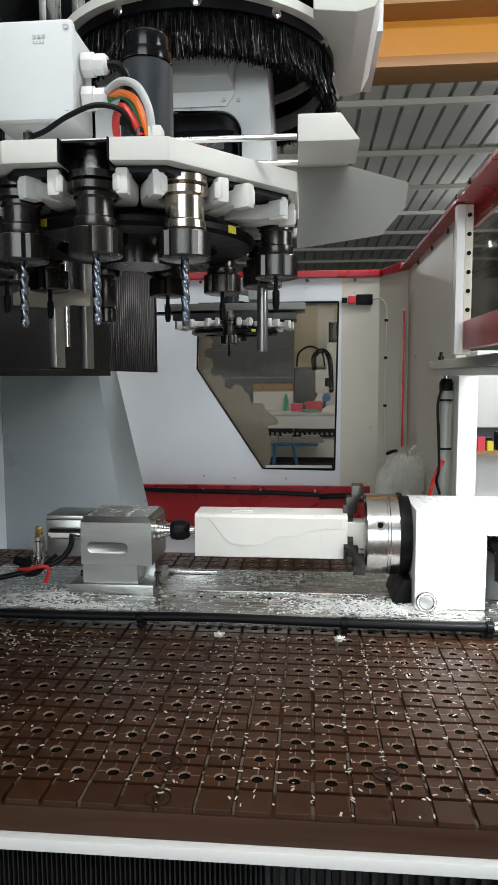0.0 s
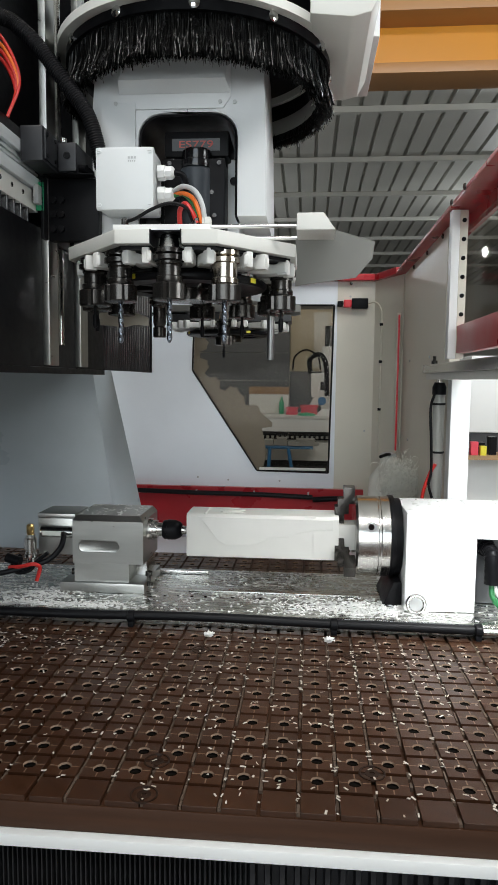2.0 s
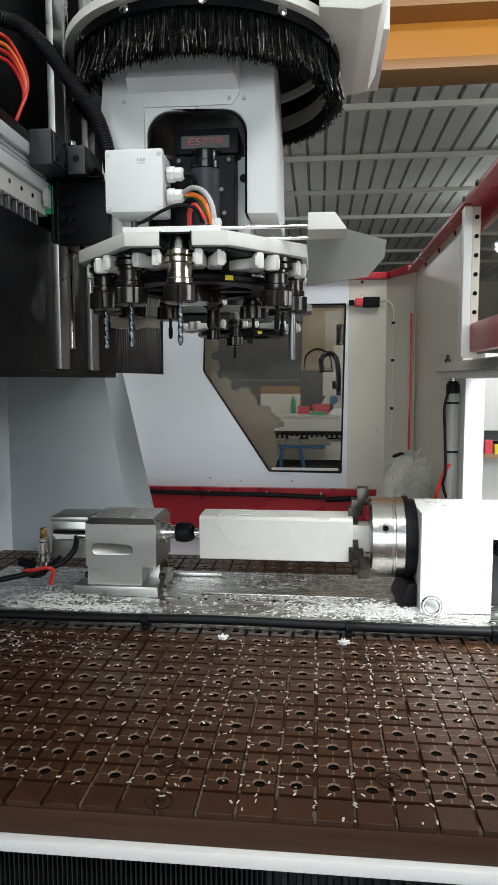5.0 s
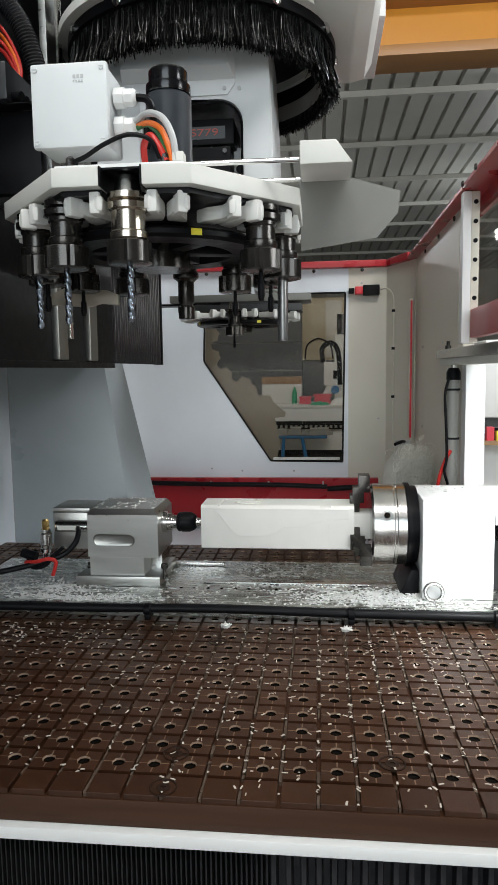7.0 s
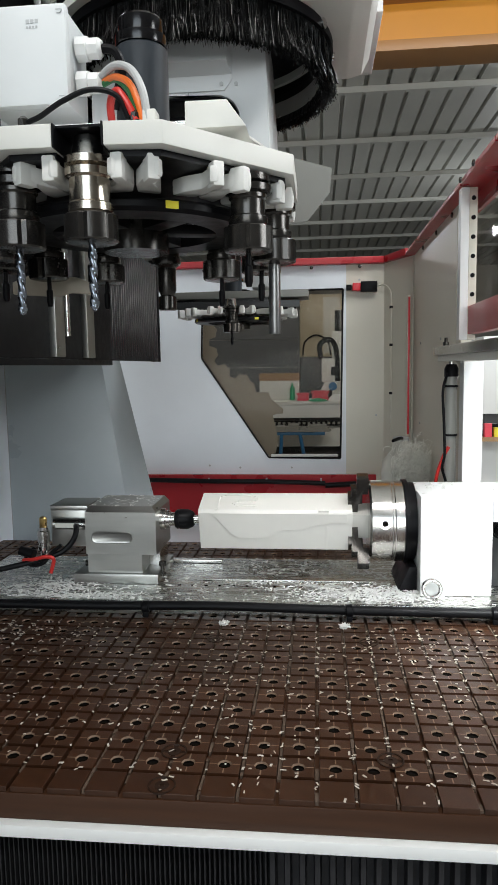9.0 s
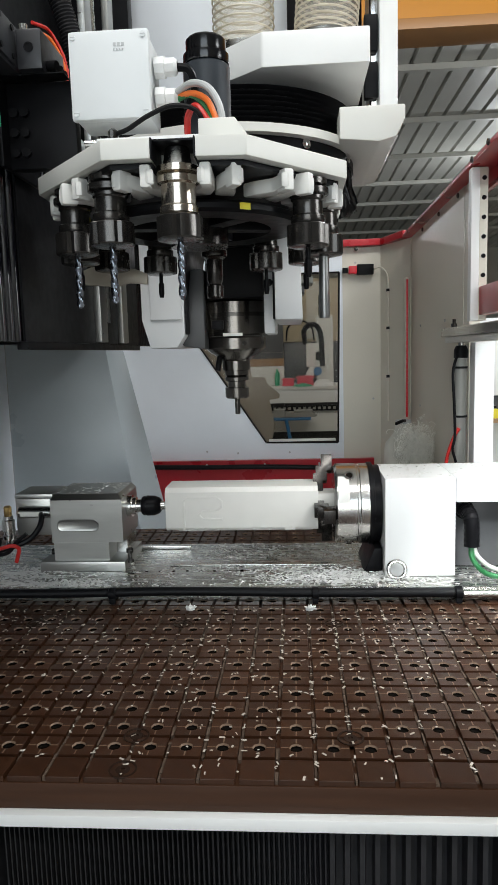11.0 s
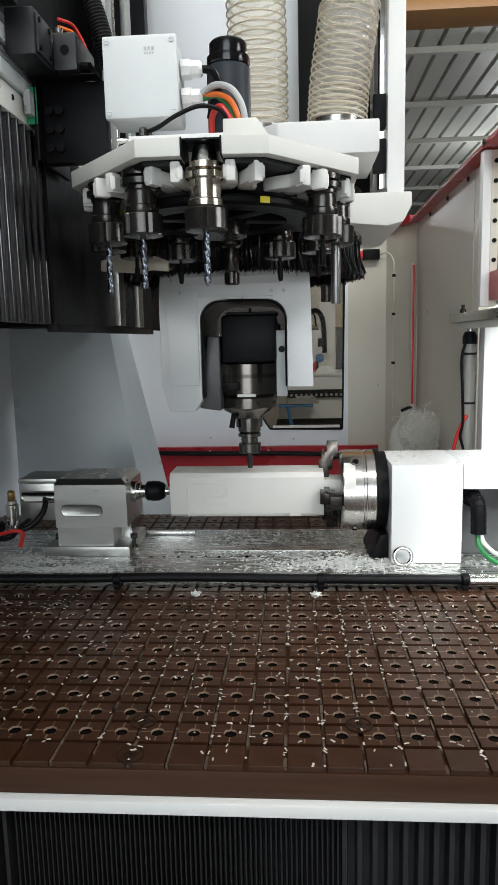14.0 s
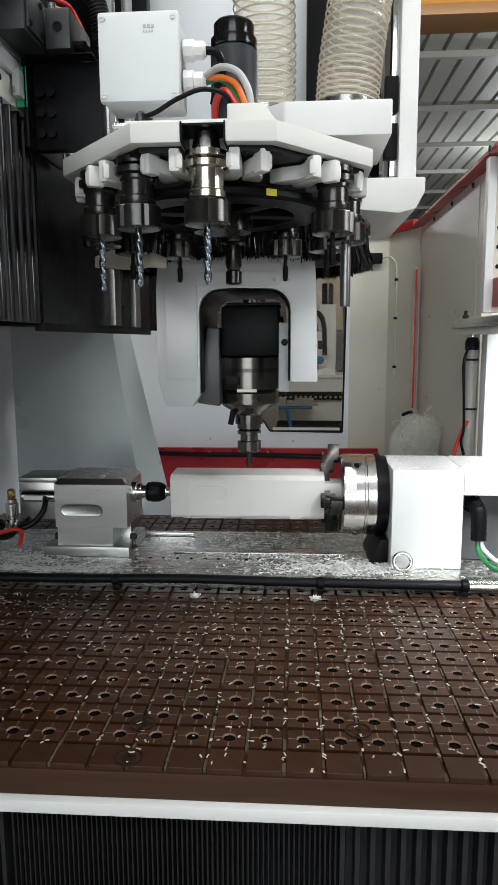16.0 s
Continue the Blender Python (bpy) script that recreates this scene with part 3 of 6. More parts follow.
# ---------------------------------------------------------------- seen through the window and the side opening
def bench():
    t = thing("workbench", (0.1, 7.2, -0.95), "white workbench with a cable chain along its edge", "workbench")
    wpart("top", bx(-0.6, 1.6, 7.0, 7.8, 0.095, 0.13, 0.003), M_OFFWHITE, t)
    wpart("apron", bx(-0.6, 1.6, 7.03, 7.06, -0.06, 0.094), M_WHITE, t)
    wpart("cable_chain", bx(-0.6, 1.6, 7.0, 7.05, -0.15, -0.09, 0.004), M_BLACK, t)
    wpart("lower_front", bx(-0.6, 1.6, 7.08, 7.10, -0.40, -0.16), M_OFFWHITE, t)
    wpart("lower_shelf", bx(-0.6, 1.6, 7.05, 7.7, -0.52, -0.46), M_DKSTEEL, t)
    for x in (-0.55, 1.5):
        wpart("leg", bx(x, x + 0.06, 7.1, 7.16, -0.95, 0.094), M_SHIELD, t)
    bm = B()
    for k in range(38):
        box(bm, -0.58 + 0.057 * k, -0.55 + 0.057 * k, 6.994, 6.9995, -0.135, -0.105)
    tagged(wpart("chain_links", bm, M_SHIELD, t), kind="stuff")
    t = thing("blue_trestle", (0.0, 6.7, -0.95), "small blue steel trestle in front of the bench", "trestle")
    bm = B()
    for x, q in ((-0.22, -0.18), (0.16, 0.02)):
        rod(bm, (x, 6.7, -0.95), (q, 6.7, -0.2), 0.02, 8)
    rod(bm, (-0.25, 6.7, -0.21), (0.3, 6.7, -0.21), 0.02, 8)
    wpart("frame", bm, M_BLUE, t)
    t = thing("offcut_pile", (0.1, 6.7, -0.19), "grey pile of offcuts on the trestle", "offcuts")
    rnd = random.Random(9)
    bm = B()
    for k in range(30):
        x, q = rnd.uniform(-0.3, 0.4), rnd.uniform(0.03, 0.13)
        box(bm, x, x + q, 6.65 + 0.1 * rnd.random(), 6.75 + q, -0.19, -0.19 + q * rnd.uniform(0.2, 0.8))
    tagged(wpart("offcuts", bm, M_SHIELD, t), kind="stuff")
    for x, w, h, lab in ((-0.02, 0.14, 0.09, "pink plastic crate on the workbench"), (0.15, 0.20, 0.115, "larger pink plastic crate on the workbench")):
        t = thing("crate", (x, 7.2, 0.13), lab, "crate", "crates on the bench")
        bm = B()
        prism(bm, [(x, 0.13), (x + w, 0.13), (x + w * 0.92, 0.13 + h), (x + w * 0.08, 0.13 + h)], "y", 7.15, 7.3, 0.004)
        wpart("tub", bm, M_PINK, t)
        wpart("rim", bx(x - 0.005, x + w + 0.005, 7.145, 7.149, 0.13 + h * 0.75, 0.13 + h), M_PINK, t)
    t = thing("cloth", (0.35, 7.1, 0.13), "crumpled white and green cloth on the workbench", "cloth")
    wpart("heap", lathe(B(), [(0.12, 0.131), (0.10, 0.17), (0.06, 0.20), (0.01, 0.205)], pose(0.46, 7.12, 0), 14), M_WHITE, t)
    wpart("green_heap", lathe(B(), [(0.12, 0.131), (0.09, 0.15), (0.01, 0.165)], pose(0.22, 7.08, 0), 14), M_LEDGREEN, t)
    t = thing("carton", (-0.25, 7.5, 0.13), "white carton with a brown lid on the workbench", "box")
    wpart("body", bx(-0.48, 0.0, 7.4, 7.7, 0.131, 0.36, 0.004), M_OFFWHITE, t)
    wpart("lid", bx(-0.48, 0.0, 7.4, 7.7, 0.361, 0.45, 0.004), M_CARD, t)
    t = thing("bottle", (-0.08, 7.3, 0.13), "small green and white bottle on the workbench", "bottle")
    wpart("body", lathe(B(), [(0.03, 0.131), (0.03, 0.27), (0.012, 0.3), (0.012, 0.33)], pose(-0.08, 7.32, 0), 12), M_LEDGREEN, t)
    t = thing("milling_machine", (0.45, 7.6, 0.13), "white bench milling machine with a black screen", "machine")
    wpart("column", bx(0.40, 0.60, 7.55, 7.75, 0.131, 0.95, 0.01), M_OFFWHITE, t)
    wpart("head", bx(0.27, 0.50, 7.35, 7.549, 0.34, 0.62, 0.01), M_OFFWHITE, t)
    wpart("screen", bx(0.38, 0.47, 7.34, 7.349, 0.42, 0.52), M_BLACK, t)
    wpart("slanted_arm", prism(B(), [(0.2, 0.14), (0.3, 0.14), (0.42, 0.36), (0.34, 0.4)], "y", 7.36, 7.45, 0.005), M_OFFWHITE, t)
    wpart("blue_knob", lathe(B(), [(0.05, 0), (0.05, 0.03)], pose(0.40, 7.33, 0.29, 90), 16), M_BLUE, t)
    wpart("motor", lathe(B(), [(0.07, 0.951), (0.07, 1.2)], pose(0.5, 7.65, 0), 16), M_DKSTEEL, t)
    wpart("hose", tube(B(), [(0.26, 7.4, 0.62), (0.25, 7.32, 0.78), (0.36, 7.3, 0.84), (0.44, 7.32, 0.72), (0.46, 7.34, 0.35)], 0.03), M_BLACK, t)
    t = thing("tan_cabinet", (0.3, 8.6, -0.95), "tall tan cabinet with a hanging cable loop", "cabinet")
    wpart("body", bx(-0.02, 0.75, 8.6, 9.0, 0.66, 1.5, 0.01), M_TAN, t)
    wpart("base", bx(-0.02, 0.75, 8.62, 9.0, -0.95, 0.655, 0.01), M_JAGGED, t)
    wpart("panel", bx(0.3, 0.52, 8.59, 8.599, 0.7, 1.46), M_CREAM, t)
    wpart("cable_loop", tube(B(), [(0.02, 8.58, 0.68), (0.05, 8.57, 0.86), (0.2, 8.57, 0.95), (0.36, 8.57, 0.86), (0.4, 8.58, 0.68)], 0.011), M_BLACK, t)
    t = thing("dark_partition", (-0.8, 8.5, -0.95), "dark grey partition board with faint seams", "partition")
    for z0, z1 in ((-0.95, 0.52), (0.525, 0.9), (0.905, 1.45)):
        wpart("board", bx(-2.6, -0.025, 8.5, 8.54, z0, z1), M_JAGGED, t)


def side_clutter():
    t = thing("switch_cabinet", (1.35, 2.6, -0.95), "white switch cabinet standing beside the machine", "cabinet")
    wpart("body", bx(0.985, 1.9, 2.4, 3.0, 0.30, 0.66, 0.01), M_WHITE, t)
    wpart("foot", bx(1.0, 1.88, 2.42, 2.98, 0.196, 0.299), M_JAGGED, t)
    wpart("plinth", bx(0.95, 2.0, 2.3, 3.1, -0.95, 0.195, 0.01), M_WHITE, t)
    t = thing("tool_shelf", (1.1, 2.2, 0.205), "wooden shelf edge with small red and blue tools", "shelf")
    wpart("board", bx(0.9, 2.0, 2.1, 2.29, 0.205, 0.222), M_CARD, t)
    bm = B()
    for k in range(9):
        box(bm, 0.92 + k * 0.05, 0.95 + k * 0.05, 2.15, 2.2, 0.2222, 0.25 + 0.025 * (k % 3))
    wpart("tools", bm, M_BLACK, t)
    wpart("red_tool", bx(0.935, 0.965, 2.12, 2.149, 0.2222, 0.28), M_PINK, t)
    wpart("yellow_tool", bx(0.975, 1.0, 2.12, 2.149, 0.2222, 0.262), M_YELLOW, t)


bench()
side_clutter()


# ---------------------------------------------------------------- table and what stands on it
MOVERS = []          # things that ride on the sliding table
PITCH = 0.05
NX, NY, IX0, IY0 = 31, 26, -15, -1


def tile_mesh():
    bm = B()
    h, r, z0 = 0.0222, 0.0086, -0.008
    k = 8
    out = [(h, 0), (h, h), (0, h), (-h, h), (-h, 0), (-h, -h), (0, -h), (h, -h)]
    top = [bm.verts.new((x * 0.97, y * 0.97, 0)) for x, y in out]
    low = [bm.verts.new((x, y, z0)) for x, y in out]
    for i in range(k):
        bm.faces.new([top[i], top[(i + 1) % k], low[(i + 1) % k], low[i]])
    c1 = [bm.verts.new((1.16 * r * math.cos(i * math.pi / 4), 1.16 * r * math.sin(i * math.pi / 4), 0)) for i in range(k)]
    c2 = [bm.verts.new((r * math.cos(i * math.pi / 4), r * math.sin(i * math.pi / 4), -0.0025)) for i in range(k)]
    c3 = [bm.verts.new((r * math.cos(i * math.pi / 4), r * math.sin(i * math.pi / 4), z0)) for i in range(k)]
    # rim is worn; hole walls take the black slot, their shade painted in
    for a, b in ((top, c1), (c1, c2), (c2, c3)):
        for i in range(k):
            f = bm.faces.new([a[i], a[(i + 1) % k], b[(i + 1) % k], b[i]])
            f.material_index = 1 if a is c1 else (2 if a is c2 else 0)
    # worn ridges that cross the pad through its hole
    for (ax, ay, bx_, by_) in ((-h * 0.95, -0.0009, -1.2 * r, 0.0009), (1.2 * r, -0.0009, h * 0.95, 0.0009), (-0.0009, -h * 0.95, 0.0009, -1.2 * r), (-0.0009, 1.2 * r, 0.0009, h * 0.95)):
        f = bm.faces.new([bm.verts.new(p) for p in ((ax, ay, 0.0004), (bx_, ay, 0.0004), (bx_, by_, 0.0004), (ax, by_, 0.0004))])
        f.material_index = 1
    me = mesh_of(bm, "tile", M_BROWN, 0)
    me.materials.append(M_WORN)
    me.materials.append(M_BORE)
    return me


def table():
    t = thing("machine_table", (0, 0.55, -0.06), "brown phenolic vacuum table cut into small square pads", "table")
    MOVERS.append(t)
    x0, x1, y0, y1 = -0.755, 0.62, -0.072, 1.2
    wpart("slab", bx(x0, 0.5735, y0, y1, -0.044, -0.008, 0.0015), M_BROWN_EDGE, t)
    wpart("side_slab", bx(0.574, 0.80, y0, 1.0, -0.044, -0.008, 0.0015), M_BROWN_EDGE, t)
    wpart("front_trim", bx(x0 - 0.3, x1 + 0.5, y0 - 0.012, y0 + 0.02, -0.062, -0.0445, 0.003), M_WHITE, t, "white painted front rail")
    # black discs just below the pad tops paint the holes' shade
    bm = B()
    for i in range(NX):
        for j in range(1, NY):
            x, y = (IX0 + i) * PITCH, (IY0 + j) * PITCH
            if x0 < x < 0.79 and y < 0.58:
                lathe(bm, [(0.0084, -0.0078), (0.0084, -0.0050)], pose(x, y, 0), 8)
    tagged(wpart("bore_shade_field", bm, M_BORE, t, "black discs that paint the shade inside the pad holes", 0), kind="stuff")
    rnd = random.Random(11)
    bm = B()
    for i in range(NX):
        x = (IX0 + i) * PITCH + 0.025
        if not x0 < x < 0.78:
            continue
        y, full = -0.068, 0.25 if x < -0.1 else 0.6
        while y < 0.53:
            s = rnd.uniform(0.006, 0.03)
            if rnd.random() < full:
                w = rnd.uniform(0.0012, 0.0024)
                box(bm, x - w, x + w, y, y + s, -0.0079, rnd.uniform(-0.0045, -0.0008))
            y += s + 0.001
    tagged(wpart("groove_dust", bm, M_DUST, t, "pale dust packed in the grooves", 0), kind="stuff")
    bolt = B()
    lathe(bolt, [(0.0185, -0.001), (0.0185, 0.0012), (0.0165, 0.0012), (0.0155, -0.0015), (0.010, -0.0015), (0.0095, 0.0004), (0.004, 0.0004), (0.0035, -0.002)], None, 20)
    bolt_me = mesh_of(bolt, "clamp_bolt", M_BOLTDARK)
    off = t.location
    for bxx in (-0.575, -0.275, 0.025, 0.325):
        for by in (0.025, 0.425):
            share("clamp_bolt", bolt_me, t, Matrix.Translation(Vector((bxx, by, 0)) - off))
    share("clamp_bolt", bolt_me, t, Matrix.Translation(Vector((0.025, -0.0535, 0)) - off))
    return t


TABLE = table()


def base_plate():
    t = thing("base_plate", (0, 0.72, 0), "milled aluminium base plate strewn with white chips", "plate")
    MOVERS.append(t)
    wpart("plate", bx(-0.62, 0.80, 0.552, 0.895, 0.0005, 0.03, 0.0015), M_ALU, t)
    wpart("slot_bar", bx(-0.05, 0.36, 0.70, 0.745, 0.0305, 0.034, 0.001), M_ALU, t)
    wpart("stop_bar", bx(-0.28, -0.02, 0.84, 0.852, 0.0305, 0.040, 0.001), M_STEEL, t)
    bm = B()
    for k in range(15):
        lathe(bm, [(0.004, 0.0302), (0.004, 0.0307)], pose(-0.13 + k * 0.032, 0.665, 0), 8)
    wpart("plugs", bm, M_BORE, t, smooth=0)
    return t


base_plate()


def conduit():
    t = thing("conduit", (0, 0.515, 0), "black hose strapped along the base plate edge", "hose")
    MOVERS.append(t)
    wpart("hose", tube(B(), [(-0.9, 0.5405, 0.022), (-0.3, 0.5405, 0.022), (0.0, 0.5405, 0.026), (0.3, 0.5405, 0.022), (0.60, 0.5405, 0.021)], 0.0098, 12), M_RUBBER, t)
    for x in (-0.146, 0.292, 0.591):
        bm = B()
        lathe(bm, [(0.0112, -0.008), (0.0132, -0.006), (0.0132, 0.006), (0.0112, 0.008)], pose(x, 0.5385, 0.022, 0, 90), 16)
        box(bm, x - 0.006, x + 0.006, 0.530, 0.5445, 0.0005, 0.012, 0.001)
        wpart("strap", bm, M_BLACK, t)
    wpart("rod_end", rod(B(), (0.601, 0.5405, 0.018), (0.9, 0.5405, 0.018), 0.008), M_STEEL, t, "bright steel tube end")


conduit()


def chips(parent, name, n, x0, x1, y0, y1, z, seed, size=0.004, edges=0.0, clumps=(), material=None):
    """Many small flakes lying on a surface, as one mesh."""
    rng = np.random.default_rng(seed)
    X, Y = rng.uniform(x0, x1, n), rng.uniform(y0, y1, n)
    for cx, cy, sx, sy, share_ in clumps:
        m = rng.random(n) < share_
        X[m], Y[m] = rng.normal(cx, sx, m.sum()), rng.normal(cy, sy, m.sum())
    if edges:
        m = rng.random(n) < edges
        lines = np.round((X[m] - 0.025) / PITCH) * PITCH + 0.025
        X[m] = lines + rng.normal(0, 0.0015, m.sum())
    keep = (X > x0) & (X < x1) & (Y > y0) & (Y < y1)
    X, Y = X[keep], Y[keep]
    n = len(X)
    L = rng.uniform(0.5, 1.6, n) * size
    W = rng.uniform(0.25, 0.6, n) * size
    T = rng.uniform(0.1, 0.3, n) * size
    A = rng.uniform(0, math.pi, n)
    tilt = rng.normal(0, 0.22, n)
    verts, faces = [], []
    for i in range(n):
        c, s = math.cos(A[i]), math.sin(A[i])
        b = len(verts)
        bend = rng.uniform(0.0, 0.4) * size
        for u, lift in ((-1, abs(min(0, tilt[i])) * L[i] + bend * 0.3), (0, bend), (1, max(0, tilt[i]) * L[i])):
            for v in (-1, 1):
                for w in (0, 1):
                    verts.append((X[i] + c * u * L[i] - s * v * W[i], Y[i] + s * u * L[i] + c * v * W[i], z + lift + w * T[i]))
        for k in (0, 4):
            q = b + k
            faces += [(q, q + 4, q + 5, q + 1), (q + 2, q + 3, q + 7, q + 6), (q + 1, q + 5, q + 7, q + 3), (q, q + 2, q + 6, q + 4)]
        faces += [(b, b + 1, b + 3, b + 2), (b + 8, b + 10, b + 11, b + 9)]
    me = bpy.data.meshes.new(name)
    me.from_pydata(verts, [], faces)
    me.materials.append(material or M_CHIP)
    ob = new(name, me)
    if parent:
        ob.parent = parent
        ob.location = [-c for c in parent.location]
    return tagged(ob, "scattered white plastic chips", kind="stuff")


def tailstock():
    t = thing("tailstock", (-0.21, 0.72, 0.03), "machined aluminium tailstock with a live centre", "tailstock")
    MOVERS.append(t)
    y0, y1 = 0.676, 0.83
    # body with a stepped foot, cut as a section along x, then chamfered along its top edges
    bm = B()
    def slab(pts_lo, pts_hi):
        lo = [bm.verts.new(p) for p in pts_lo]
        hi = [bm.verts.new(p) for p in pts_hi]
        bm.faces.new(lo[::-1])
        bm.faces.new(hi)
        for i in range(len(lo)):
            bm.faces.new([lo[i], lo[(i + 1) % len(lo)], hi[(i + 1) % len(lo)], hi[i]])
    def ring(xa, xb, ya, yb, z):
        return [(xa, ya, z), (xb, ya, z), (xb, yb, z), (xa, yb, z)]
    slab(ring(-0.324, -0.153, y0, y1, 0.098), ring(-0.324, -0.153, y0, y1, 0.200))
    top = [f for f in bm.faces if all(v.co.z > 0.19 for v in f.verts)][0]
    up = bmesh.ops.extrude_discrete_faces(bm, faces=[top])["faces"][0]
    for v, p in zip(sorted(up.verts, key=lambda v: (v.co.y, v.co.x)), [(-0.317, y0 + 0.012, 0.2125), (-0.164, y0 + 0.012, 0.2125), (-0.317, y1 - 0.004, 0.2125), (-0.164, y1 - 0.004, 0.2125)]):
        v.co = p
    b = wpart("body", bm, M_ALU_BLOCK, t, smooth=0)
    wpart("neck", bx(-0.320, -0.188, y0, y1, 0.054, 0.0978), M_ALU_BLOCK, b)
    # pocket with rounded ends on the front: a raised rim round a sunken floor
    pts = []
    for cx, a0 in ((-0.222, -90), (-0.297, 90)):
        for k in range(9):
            a = radians(a0 + k * 22.5)
            pts.append((cx + 0.013 * math.cos(a), 0.139 + 0.0145 * math.sin(a)))
    bm = B()
    outer = [bm.verts.new((cx, y0 - 0.0004, cz)) for cx, cz in pts]
    lip = [bm.verts.new((-0.2595 + (cx + 0.2595) * 0.975, y0 - 0.0012, 0.139 + (cz - 0.139) * 0.9)) for cx, cz in pts]
    inner = [bm.verts.new((-0.2595 + (cx + 0.2595) * 0.93, y0 - 0.0003, 0.139 + (cz - 0.139) * 0.68)) for cx, cz in pts]
    n = len(pts)
    for i in range(n):
        bm.faces.new([outer[i], outer[(i + 1) % n], lip[(i + 1) % n], lip[i]])
        bm.faces.new([lip[i], lip[(i + 1) % n], inner[(i + 1) % n], inner[i]])
    bm.faces.new(inner)
    wpart("recess", bm, M_ALU_BLOCK, b, "milled slot pocket")
    wpart("foot", bx(-0.352, -0.148, 0.664, 0.84, 0.0302, 0.0538, 0.002), M_ALU_BLOCK, t)
    wpart("step_wall", bx(-0.187, -0.160, 0.74, 0.83, 0.0542, 0.0975), M_STEEL, t)
    wpart("clamp_bolt", lathe(B(), [(0.009, 0.0542), (0.009, 0.060), (0.0045, 0.060), (0.0045, 0.078), (0.0085, 0.078), (0.0085, 0.088)], pose(-0.145, 0.70, -0.012), 12), M_DKSTEEL, t)
    wpart("side_bolt", lathe(B(), [(0.008, 0), (0.008, 0.012)], pose(-0.321, 0.70, 0.07, 0, -90), 12), M_DKSTEEL, t)
    # air cylinder behind
    cyl = wpart("air_cylinder", bx(-0.418, -0.3245, 0.70, 0.80, 0.110, 0.200, 0.004), M_ALU_BLOCK, t)
    wpart("cylinder_top", bx(-0.418, -0.3245, 0.698, 0.80, 0.2005, 0.211, 0.002), M_ALU_BLOCK, cyl)
    wpart("cylinder_barrel", rod(B(), (-0.405, 0.692, 0.168), (-0.326, 0.692, 0.168), 0.014), M_STEEL, cyl)
    wpart("label", bx(-0.398, -0.352, 0.6765, 0.6785, 0.162, 0.172), M_OFFWHITE, cyl)
    wpart("valve_brass", lathe(B(), [(0.008, 0.168), (0.009, 0.17), (0.009, 0.188), (0.006, 0.192)], pose(-0.42, 0.66, 0), 14), M_BRASS, t, "brass valve top")
    wpart("valve_body", lathe(B(), [(0.009, 0.095), (0.009, 0.112), (0.0145, 0.113), (0.0145, 0.122), (0.012, 0.124), (0.012, 0.13), (0.0145, 0.132), (0.0145, 0.158), (0.011, 0.16), (0.011, 0.168)], pose(-0.42, 0.66, 0), 16), M_STEEL, t)
    wpart("elbow", tube(B(), [(-0.348, 0.68, 0.166), (-0.340, 0.66, 0.160), (-0.345, 0.648, 0.138), (-0.37, 0.64, 0.113), (-0.41, 0.63, 0.10), (-0.47, 0.62, 0.085), (-0.6, 0.60, 0.06)], 0.0065), M_BLACK, t, "black air hose")
    wpart("hose_coil", tube(B(), [(-0.44, 0.65, 0.12), (-0.455, 0.635, 0.10), (-0.44, 0.625, 0.085), (-0.41, 0.625, 0.09), (-0.395, 0.635, 0.11), (-0.37, 0.64, 0.13)], 0.0045), M_BLACK, t)
    wpart("red_hose", tube(B(), [(-0.46, 0.63, 0.095), (-0.43, 0.62, 0.10), (-0.40, 0.62, 0.107), (-0.385, 0.625, 0.10), (-0.39, 0.63, 0.08), (-0.395, 0.63, 0.065)], 0.0045), M_REDCABLE, t, "red air hose stub")
    wpart("fitting", rod(B(), (-0.47, 0.64, 0.115), (-0.435, 0.635, 0.108), 0.011), M_BLACK, t)
    chips(t, "top_chips", 90, -0.316, -0.166, 0.69, 0.825, 0.2128, 31, 0.003)
    # live centre
    cy, cz = 0.735, 0.172
    q = lathe(B(), [(0.026, 0), (0.026, 0.012), (0.021, 0.012), (0.021, 0.022), (0.016, 0.022), (0.016, 0.034)], pose(-0.1525, cy, cz, 0, 90), 24)
    c = wpart("quill", q, M_STEEL, t)
    wpart("live_centre", lathe(B(), [(0.016, 0.034), (0.021, 0.036), (0.0235, 0.040), (0.0235, 0.044), (0.0225, 0.0445), (0.0225, 0.047), (0.0245, 0.0475), (0.024, 0.066), (0.019, 0.078), (0.014, 0.082)], pose(-0.1525, cy, cz, 0, 90), 24), M_BLACK, c)
    wpart("centre_point", lathe(B(), [(0.011, 0.082), (0.009, 0.094), (0.006, 0.104)], pose(-0.1525, cy, cz, 0, 90), 20), M_STEEL, c)


AX_Y, AX_Z = 0.735, 0.172       # axis of the rotary chuck
tailstock()


